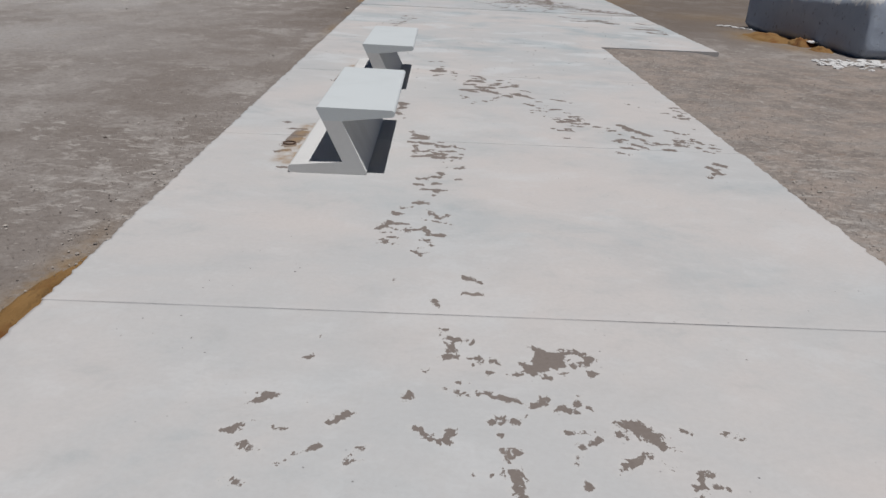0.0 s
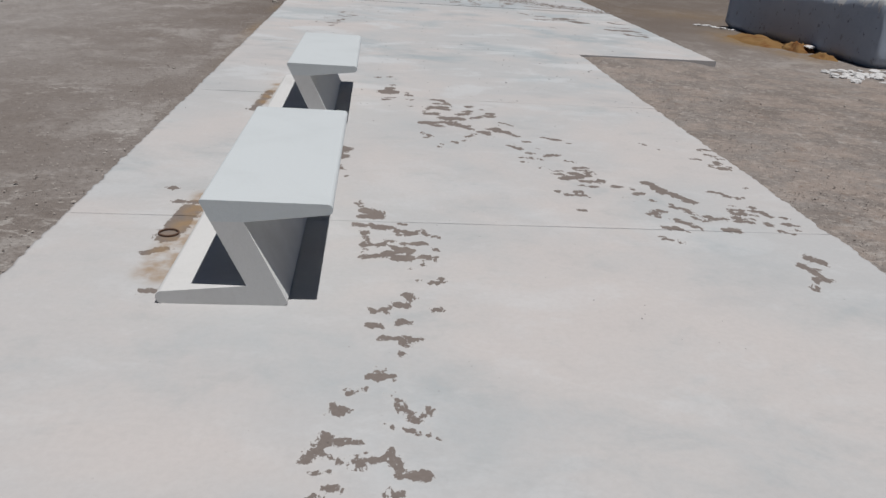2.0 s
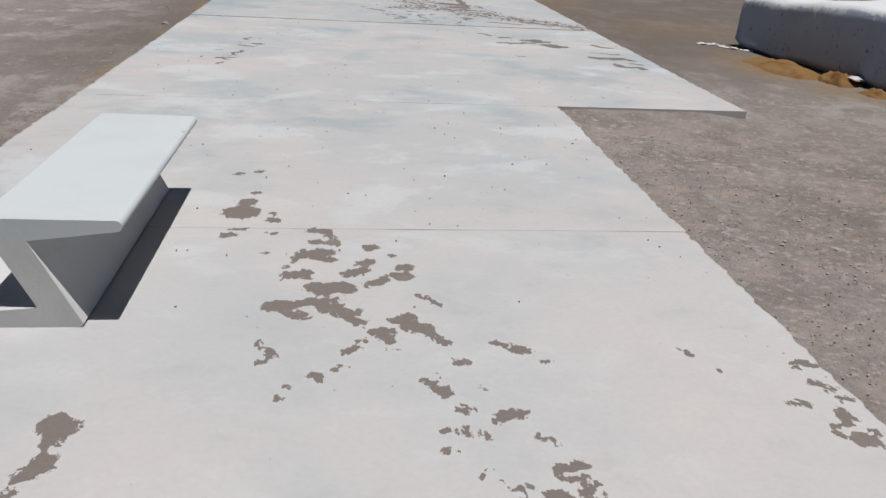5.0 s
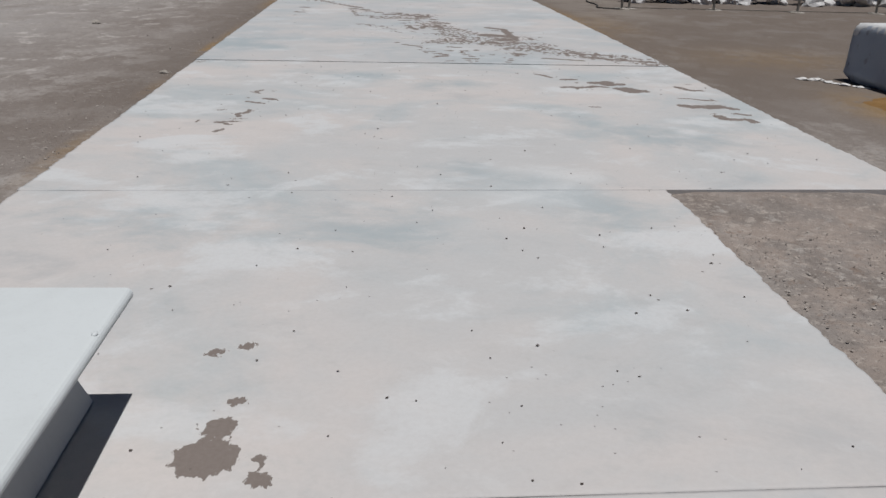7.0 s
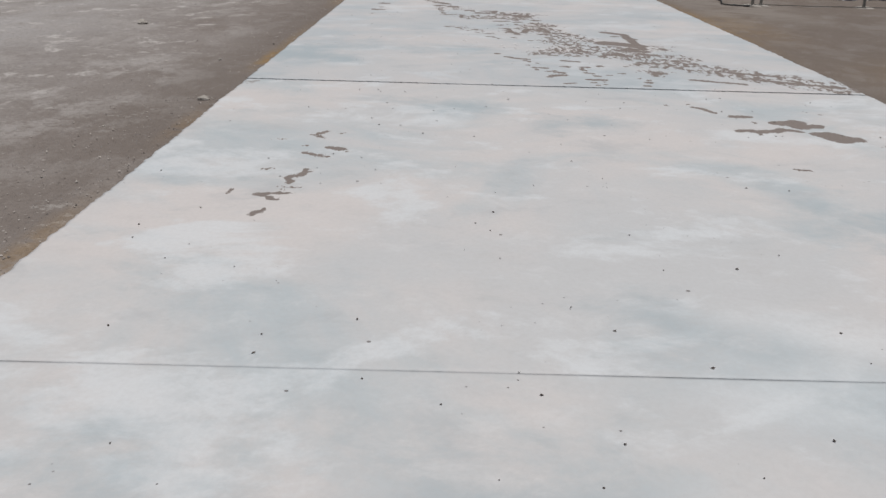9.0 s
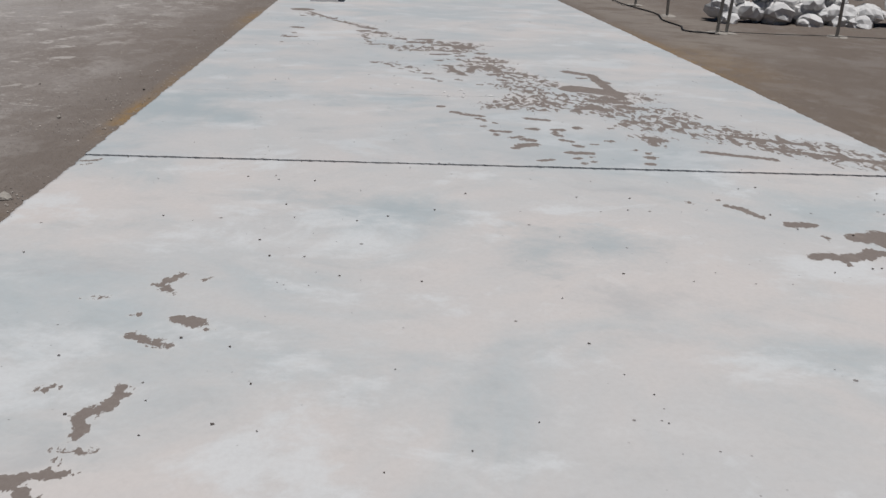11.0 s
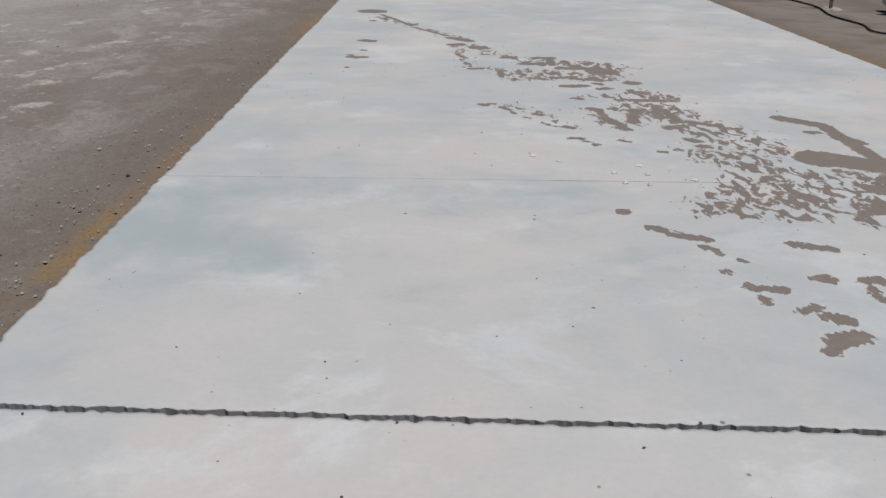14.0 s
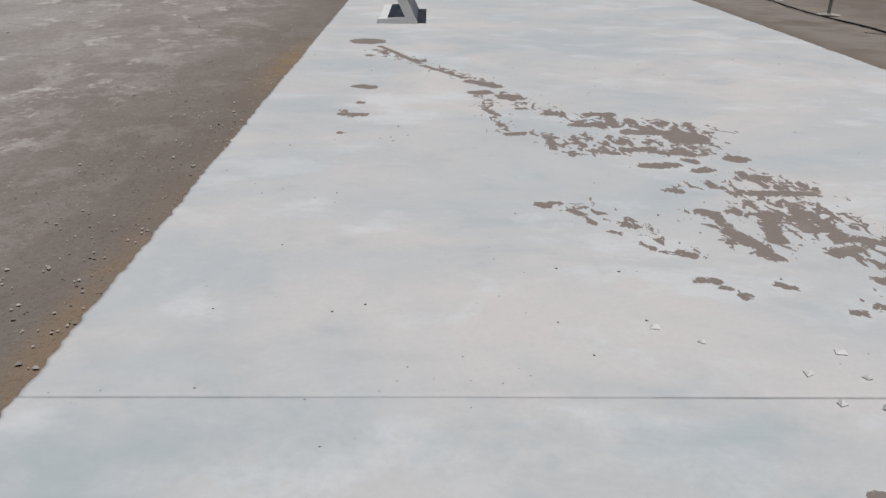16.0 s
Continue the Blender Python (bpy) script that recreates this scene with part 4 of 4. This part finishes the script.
def slab(y0, y1, x1, step, seed, lift=0.0, chip=0.0005, far_chip=0.0005, skew=0.0, far_skew=0.0, thick=0.14):
    ny, nx = int((y1 - y0) / step) + 2, int(x1 / step) + 2
    v = np.linspace(0, 1, ny)[:, None]
    u = np.linspace(0, 1, nx)[None, :]
    yy = y0 + v * (y1 - y0)
    el = wander(yy * 2.3, seed, ((1.1, 0.008), (5.3, 0.006), (17, 0.007), (25, 0.005)))
    er = x1 + wander(yy * 2.3, seed + 50, ((1.1, 0.010), (5.3, 0.010), (17, 0.008), (25, 0.006)))
    x = el + u * (er - el)
    a = y0 + skew * (x - 2) + wander(x * 3, seed + 20, ((7, chip * 0.5), (23, chip * 0.6), (47, chip * 0.7)))
    b = y1 + far_skew * (x - 2) + wander(x * 3, seed + 30, ((7, far_chip * 0.5), (23, far_chip * 0.6), (47, far_chip * 0.7)))
    y = a + v * (b - a)
    z = lift + 0.0025 * wander(x * 1.4 + y * 0.5, seed + 7) * wander(y * 1.1, seed + 9)
    rim = np.minimum(np.minimum(x - el, er - x), np.minimum(y - a, b - y))
    z = z - 0.002 * np.clip(1 - rim / 0.025, 0, 1) ** 2
    ob = grid_mesh("slab", np.stack([x, y, z], -1), nx, ny, SLAB, thick,
                   {"peel": near_strokes(x, y, PEELED), "lacy": np.minimum(0.3 * near_strokes(x, y, LACY) - 0.016, 0.003), "damp": np.clip(near_strokes(x, y, DAMP) * 1.5 + 0.55, 0, 1),
                    "pale": np.clip(near_strokes(x, y, PALE) * 1.8 + 0.45, 0, 1), "silt": np.clip(near_strokes(x, y, SILTED) * 14 + 0.4, 0, 1)})
    ob.parent = pavement
    return ob


GAP = 0.0009
WIDE = 0.010
slab(-5.0, 3.935 - GAP, 4.02, 0.018, 1)
slab(3.935 + GAP, 6.965 - GAP, 4.02, 0.013, 2)
slab(6.965 + GAP, 10.045 - GAP, 4.02, 0.013, 3)
slab(10.045 + GAP, 13.022 - GAP, 4.02, 0.016, 4)
slab(13.022 + GAP, 18.18 - WIDE, 5.757, 0.017, 5, far_chip=0.009, far_skew=-0.026)
slab(18.18 + WIDE, 20.46 - GAP, 5.757, 0.014, 6, 0.004, chip=0.008, skew=-0.026, far_skew=0.012)
slab(20.46 + GAP, 33.5, 5.757, 0.019, 7, 0.003, skew=0.012)
slab(33.5 + GAP, 46.0, 5.757, 0.2, 8, 0.003)


# ---- benches ----
def prism(outline, length):
    """A solid with the given x-z outline, drawn out along y."""
    bm = bmesh.new()
    front = [bm.verts.new((x, 0, z)) for x, z in outline]
    back = [bm.verts.new((x, length, z)) for x, z in outline]
    bm.faces.new(front)
    bm.faces.new(back[::-1])
    n = len(outline)
    for i in range(n):
        bm.faces.new((front[i], back[i], back[(i + 1) % n], front[(i + 1) % n]))
    bmesh.ops.recalc_face_normals(bm, faces=bm.faces)
    return bm


def arc(cx, cz, r, a0, a1, n=5):
    return [(cx + r * math.cos(radians(a0 + (a1 - a0) * i / n)), cz + r * math.sin(radians(a0 + (a1 - a0) * i / n))) for i in range(n + 1)]


def zigzag_bench():
    bench = empty("bench")
    long = 1.60
    part("base", prism(arc(0.026, 0.026, 0.026, 270, 100, 7) + [(0.358, 0.083), (0.484, 0.083), (0.517, 0.014), (0.512, 0.004), (0.50, 0.0)], long), BENCH_CORE, bench)
    part("slanted_support", prism([(0.358, 0.083), (0.484, 0.083), (0.355, 0.352), (0.229, 0.352)], long), BENCH_CORE, bench)
    seat = prism([(0.229, 0.352), (0.355, 0.352)] + arc(0.674, 0.412, 0.022, 278, 445, 8) + [(0.200, 0.439), (0.193, 0.436), (0.190, 0.431)], long)
    part("seat", seat, BENCH, bench, "smooth bluish-white painted seat slab")
    return bench


def lump_of_paint():
    bm = bmesh.new()
    bmesh.ops.create_icosphere(bm, subdivisions=2, radius=0.012, matrix=Matrix.Translation((0.678, 1.28, 0.433)) @ Matrix.Diagonal((0.8, 1.3, 0.5, 1)))
    for f in bm.faces:
        f.smooth = True
    return bm


bench = zigzag_bench()
bench.matrix_world = pose(0.680, 5.962, 0.001)
tagged(bench, "white painted concrete zigzag bench standing on the pavement", "bench", "benches along the pavement")
second = copy_thing(bench, pose(0.697, 8.988, 0.001))
part("paint_blob", lump_of_paint(), BENCH, second, "dried white paint blob")
copy_thing(bench, pose(0.602, 29.01, 0.004))


def rusty_ring():
    bm = bmesh.new()
    n, k = 28, 8
    rings = []
    for i in range(n):
        a = 2 * math.pi * i / n
        rings.append([bm.verts.new(((0.045 + 0.005 * math.cos(2 * math.pi * j / k)) * math.cos(a), (0.045 + 0.005 * math.cos(2 * math.pi * j / k)) * math.sin(a),
                                    0.005 + 0.005 * math.sin(2 * math.pi * j / k))) for j in range(k)])
    for i in range(n):
        for j in range(k):
            f = bm.faces.new((rings[i][j], rings[(i + 1) % n][j], rings[(i + 1) % n][(j + 1) % k], rings[i][(j + 1) % k]))
            f.smooth = True
    bmesh.ops.recalc_face_normals(bm, faces=bm.faces)
    ob = part("metal_ring", bm, rock_material("rusted_iron", (0.20, 0.11, 0.07), (0.07, 0.045, 0.035)))
    ob.location = (0.56, 6.71, 0.001)
    return tagged(ob, "small rusty iron ring lying on the pavement beside a bench", "ring")


rusty_ring()


# ---- limewashed block beside the pavement ----
def limewashed_block():
    """A leaning, undercut mass of rendered masonry whose top falls away at the far end."""
    nu, nv = 120, 16
    corners = [Vector((8.10, 13.48)), Vector((7.74, 17.65)), Vector((10.6, 18.2)), Vector((11.2, 13.6))]
    tops = [0.83, 0.585, 0.62, 0.85]
    bm = bmesh.new()
    rise = bm.verts.layers.float.new("rise")
    rings = []
    for j in range(nv + 1):
        h = j / nv
        ring = []
        for i in range(nu):
            k, f = int(i / nu * 4), (i / nu * 4) % 1
            p = corners[k].lerp(corners[(k + 1) % 4], f)
            top = tops[k] * (1 - f) + tops[(k + 1) % 4] * f
            mid = Vector((9.45, 15.7))
            out = (p - mid).normalized()
            lean = 0.06 * (1 - h) - 0.15 * max(0.0, 0.14 + 0.06 * noise.noise(Vector((p.x * 2, p.y * 2, 0))) - h) / 0.14 - 0.05 * max(0.0, h - 0.9) / 0.1
            q = p + out * (lean - 0.03)
            z = -0.10 + h * (top + 0.10)
            s = Vector((q.x, q.y, z))
            bulge = 0.05 * noise.noise(s * 1.1) + 0.018 * noise.noise(s * 4.0)
            q = q + out * bulge
            v = bm.verts.new((q.x, q.y, z + (0.04 * noise.noise(s * 2.0) if h > 0.85 else 0)))
            v[rise] = h
            ring.append(v)
        rings.append(ring)
    for a, b in zip(rings, rings[1:]):
        for i in range(nu):
            bm.faces.new((a[(i + 1) % nu], a[i], b[i], b[(i + 1) % nu]))
    last = rings[-1]
    for shrink in (0.85, 0.55, 0.2):
        ring = []
        for v in rings[-1]:
            c = Vector((9.45 + (v.co.x - 9.45) * shrink, 15.9 + (v.co.y - 15.9) * shrink, v.co.z + 0.02))
            c.z += 0.05 * noise.noise(c * 1.6)
            w = bm.verts.new(c)
            w[rise] = 1.0
            ring.append(w)
        for i in range(nu):
            bm.faces.new((last[(i + 1) % nu], last[i], ring[i], ring[(i + 1) % nu]))
        last = ring
    bm.faces.new(last[::-1])
    bmesh.ops.recalc_face_normals(bm, faces=bm.faces)
    for f in bm.faces:
        f.smooth = True
    return tagged(part("masonry_block", bm, BLOCK), "grey rendered masonry block with dripping white limewash on top", "block")


limewashed_block()


def sand_heap(cx, cy, sx, sy, h, seed, turn=0.0):
    bm = bmesh.new()
    n = 26
    grid = [[None] * (n + 1) for _ in range(n + 1)]
    for j in range(n + 1):
        for i in range(n + 1):
            u, v = 2 * i / n - 1, 2 * j / n - 1
            r = math.hypot(u, v) * (1 + 0.35 * noise.noise(Vector((u * 1.5 + seed, v * 1.5, 0)))) + 0.7 * max(abs(u), abs(v)) ** 6
            z = h * max(0.0, 1 - r * r) ** 1.3 * (1 + 0.5 * noise.noise(Vector((u * 3, v * 3 + seed, 1))))
            z += (0.014 * noise.noise(Vector((u * 7, v * 9, seed))) + 0.010 * noise.noise(Vector((u * 15, v * 19, seed)))) * (r < 1)
            grid[j][i] = bm.verts.new((u * sx, v * sy, z - 0.02 - 0.08 * max(0.0, r - 0.9)))
    for j in range(n):
        for i in range(n):
            f = bm.faces.new((grid[j][i], grid[j][i + 1], grid[j + 1][i + 1], grid[j + 1][i]))
            f.smooth = True
    ob = part("sand_heap", bm, SAND)
    ob.matrix_world = pose(cx, cy, -0.075, 0, 0, turn)
    return tagged(ob, "low heap of ochre sand against the masonry block", "sand", "sand heaps by the block")


sand_heap(7.52, 15.75, 0.40, 1.0, 0.10, 1, 5)
sand_heap(7.78, 14.95, 0.25, 0.38, 0.14, 5)
sand_heap(7.82, 14.2, 0.24, 0.34, 0.09, 9)
strip = sand_heap(-0.06, 3.72, 0.115, 1.05, 0.06, 13)
strip.name = "straw_litter"
strip.location.z = -0.035
tagged(strip, "matted ochre straw litter along the pavement edge", "litter", "straw litter")

rng = random.Random(7)


def stone(x, y, size, material, label, group="", z=-0.07, category="stone", name="stone"):
    s = (size * rng.uniform(0.8, 1.3), size * rng.uniform(0.8, 1.3), size * (rng.uniform(0.22, 0.4) if material is LIME else rng.uniform(0.45, 0.8)))
    ob = lumpy(name, s, material, rng.uniform(0, 90), rough=0.55)
    ob.matrix_world = pose(x, y, z + s[2] * 0.22, 0, 0, rng.uniform(0, 360))
    return tagged(ob, label, category, group)


for i in range(80):
    stone(7.72 + rng.gauss(0, 0.27), 12.80 + rng.gauss(0, 0.20), rng.uniform(0.03, 0.13), LIME, "broken lump of white lime plaster at the block's foot", "lime rubble at the block", name="plaster_lump")
for i in range(9):
    stone(8.0 + i * 0.18, 13.15 + rng.gauss(0, 0.06), rng.uniform(0.06, 0.16), LIME, "broken lump of white lime plaster at the block's foot", "lime rubble at the block", name="plaster_lump")
for i in range(12):
    stone(7.25 + i * 0.045, 17.75 - i * 0.06 + rng.gauss(0, 0.05), rng.uniform(0.05, 0.14), LIME, "thin crumb of white lime plaster on the earth", "lime crumbs behind the block", name="plaster_lump")
for i in range(5):
    stone(7.86 + rng.gauss(0, 0.03), 14.75 + rng.gauss(0, 0.06), rng.uniform(0.08, 0.13), LIME, "pale plaster lump lying on the ochre sand", "lumps on the sand", 0.0, name="plaster_lump")

stone(-0.18, 17.4, 0.075, STONE, "pale flat stone lying beside the pavement edge", z=-0.03)
stone(-2.38, 22.1, 0.13, STONE, "whitish stone lying on open earth", z=-0.03)
for i in range(60):
    x = rng.choice((rng.uniform(-5, -0.1), rng.uniform(-1.2, -0.05), rng.uniform(4.15, 8)))
    y = rng.uniform(4, 12.8) if x > 3 else rng.uniform(4, 28)
    stone(x, y, rng.uniform(0.012, 0.03), rng.choice((STONE, STONE, STONE, STONE, STONE, DARK_STONE)), "small loose stone chip on the trodden earth", "stone chips on the earth", -0.03 if x < 0 else -0.07, name="stone_chip")


# ---- wire fence line with its cable, and limewashed rubble wall behind ----
def fence_post(double=False):
    post = empty("fence_post")
    bm = bmesh.new()
    bmesh.ops.create_cone(bm, cap_ends=True, segments=14, radius1=0.028, radius2=0.028, depth=1.75, matrix=Matrix.Translation((0, 0, 0.875)))
    for f in bm.faces:
        f.smooth = len(f.verts) == 4
    part("pole", bm, STEEL, post)
    bm = bmesh.new()
    bmesh.ops.create_uvsphere(bm, u_segments=12, v_segments=6, radius=0.032, matrix=Matrix.Translation((0, 0, 1.75)))
    part("cap", bm, STEEL, post)
    bm = bmesh.new()
    bmesh.ops.create_cone(bm, cap_ends=True, segments=18, radius1=0.19, radius2=0.16, depth=0.02, matrix=Matrix.Translation((0, 0, 0.01)))
    for v in bm.verts:
        v.co += Vector((noise.noise(v.co * 9), noise.noise(v.co * 9 + Vector((4, 4, 4))), 0)) * 0.05
    part("footing", bm, STONE, post, "pale concrete footing")
    return post


post = fence_post()
post.matrix_world = pose(7.60, 26.75, -0.07, 0, 1.5, 0)
tagged(post, "grey galvanised steel fence post in a pale concrete footing", "fence post", "posts of the wire fence")
for x, y, a, b in ((7.78, 26.8, -1, 2), (9.72, 26.75, 0, -2), (11.55, 26.5, 1, 2), (13.4, 26.5, 0, 1), (7.58, 29.3, 1, -3), (7.60, 31.55, -2, 2), (7.6, 33.8, 0, 1)):
    copy_thing(post, pose(x, y, -0.07, a, b, 0))


def cable(name, points, radius, label):
    cu = bpy.data.curves.new(name, "CURVE")
    cu.dimensions = "3D"
    cu.bevel_depth = radius
    cu.bevel_resolution = 2
    sp = cu.splines.new("NURBS")
    sp.points.add(len(points) - 1)
    for p, c in zip(sp.points, points):
        p.co = (*c, 1)
    sp.use_endpoint_u = True
    sp.order_u = 4
    cu.materials.append(RUBBER)
    ob = new(name, cu)
    return tagged(ob, label, "cable")


cable("cable", [(7.45, 34, -0.05), (7.35, 32.5, -0.055), (7.3, 31.4, -0.055), (7.45, 30.3, -0.055), (7.5, 29.4, -0.055), (7.2, 28.6, -0.055), (7.2, 28.0, -0.055),
                (7.28, 27.4, -0.055), (7.0, 26.95, -0.055), (7.15, 26.6, -0.055), (7.55, 26.62, -0.055)], 0.013, "black sheathed cable lying in bends along the fence")
cable("fence_wire", [(7.6, 26.66, -0.03), (8.6, 26.7, -0.055), (9.7, 26.68, -0.04), (10.7, 26.6, -0.055), (11.55, 26.45, -0.04), (14, 26.4, -0.05)], 0.006, "thin dark bottom wire strung between fence posts")


def rubble_wall():
    """A low wall of limewashed lumps, each stone apart."""
    wall = empty("rubble_wall")
    wall.location = (8.5, 28.75, -0.07)
    r = random.Random(3)
    shapes = []
    for k in range(8):
        ob = lumpy("rubble_stone", (1, 1, 0.75), LIME, 11 + k * 3, wall, rough=0.5, flat=0.2)
        shapes.append(ob.data)
        ob.matrix_basis = pose(0.3 + 0.3 * k, 0, 0.2, 0, 0, 40 * k) @ Matrix.Diagonal((0.5, 0.45, 0.5, 1))
    for k in range(130):
        ob = new("rubble_stone", r.choice(shapes))
        ob.parent = wall
        s = r.uniform(0.25, 0.6)
        u = r.uniform(-0.1, 8.2)
        layer = k % 4
        ob.matrix_basis = pose(u, -0.15 + layer * 0.12 + r.gauss(0, 0.12), 0.05 + layer * 0.17, r.uniform(-15, 15), r.uniform(-15, 15), r.uniform(0, 360)) @ Matrix.Diagonal((s, s * 0.8, s * 0.8, 1))
    return tagged(wall, "low rubble wall thickly covered in white limewash", "wall")


rubble_wall()


# ---- loose crumbs ----
def crumbs(name, places, sizes, material, label, category, seed):
    """Many small faceted chips in one mesh."""
    r = np.random.default_rng(seed)
    n = len(places)
    octa = np.array([(1, 0, 0), (-1, 0, 0), (0, 1, 0), (0, -1, 0), (0, 0, 1), (0, 0, -0.6)], float)
    tris = np.array([(0, 2, 4), (2, 1, 4), (1, 3, 4), (3, 0, 4), (2, 0, 5), (1, 2, 5), (3, 1, 5), (0, 3, 5)])
    v = octa[None] * (sizes[:, None, None] * r.uniform(0.5, 1.3, (n, 6, 1)))
    v[:, :, 2] *= 0.6
    a = r.uniform(0, 6.28, n)
    ca, sa = np.cos(a)[:, None], np.sin(a)[:, None]
    x, y = v[:, :, 0] * ca - v[:, :, 1] * sa, v[:, :, 0] * sa + v[:, :, 1] * ca
    v[:, :, 0], v[:, :, 1] = x, y
    v += places[:, None, :]
    f = (tris[None] + 6 * np.arange(n)[:, None, None]).reshape(-1, 3)
    me = bpy.data.meshes.new(name)
    me.from_pydata(v.reshape(-1, 3).tolist(), [], f.tolist())
    me.materials.append(material)
    return tagged(new(name, me), label, category, kind="stuff")


def crumb_material():
    m = Nodes("mixed_grit")
    isl = m.tree.nodes.new("ShaderNodeNewGeometry").outputs["Random Per Island"]
    col = m.mix(m.step(isl, 0.2, 0.9), (0.22, 0.185, 0.16), (0.52, 0.47, 0.42))
    return m.finish(col, 0.9)


GRIT = crumb_material()
r = np.random.default_rng(21)
n = 6000
gxs = np.where(r.random(n) < 0.5, -np.abs(r.exponential(0.55, n)) - 0.02, 0)
gys = r.uniform(3, 29, n)
right = gxs == 0
gys = np.where(right, r.uniform(4, 12.9, n), gys)
gxs = np.where(right, 4.08 + np.abs(r.exponential(1.3, n)), gxs)
low = np.where(gxs < 2, -0.022, -0.064)
crumbs("gravel", np.stack([gxs, gys, low], -1), r.uniform(0.003, 0.009, n) * np.where(r.random(n) < 0.04, 1.8, 1.0), GRIT, "scattered stone grit and crumbs on the earth", "gravel", 5)
n = 420
px, py = r.uniform(0.1, 5.6, n), r.uniform(9, 27, n)
px = np.where(py < 13.1, px * 0.7, px)
crumbs("grit", np.stack([px, py, np.full(n, 0.003)], -1), r.uniform(0.003, 0.009, n), DARK_STONE, "dark grit lying loose on the pavement", "grit", 6)
wx = np.array([2.08, 2.22, 2.7, 2.85, 2.54, 2.67, 2.52, 2.69, 2.95, 3.1])
wy = np.array([20.92, 20.81, 20.58, 20.67, 20.43, 20.4, 20.61, 20.75, 20.5, 20.85])
crumbs("plaster_flakes", np.stack([wx, wy, np.full(len(wx), 0.006)], -1), r.uniform(0.014, 0.03, len(wx)), LIME, "white plaster flakes dropped on the pavement", "debris", 7)
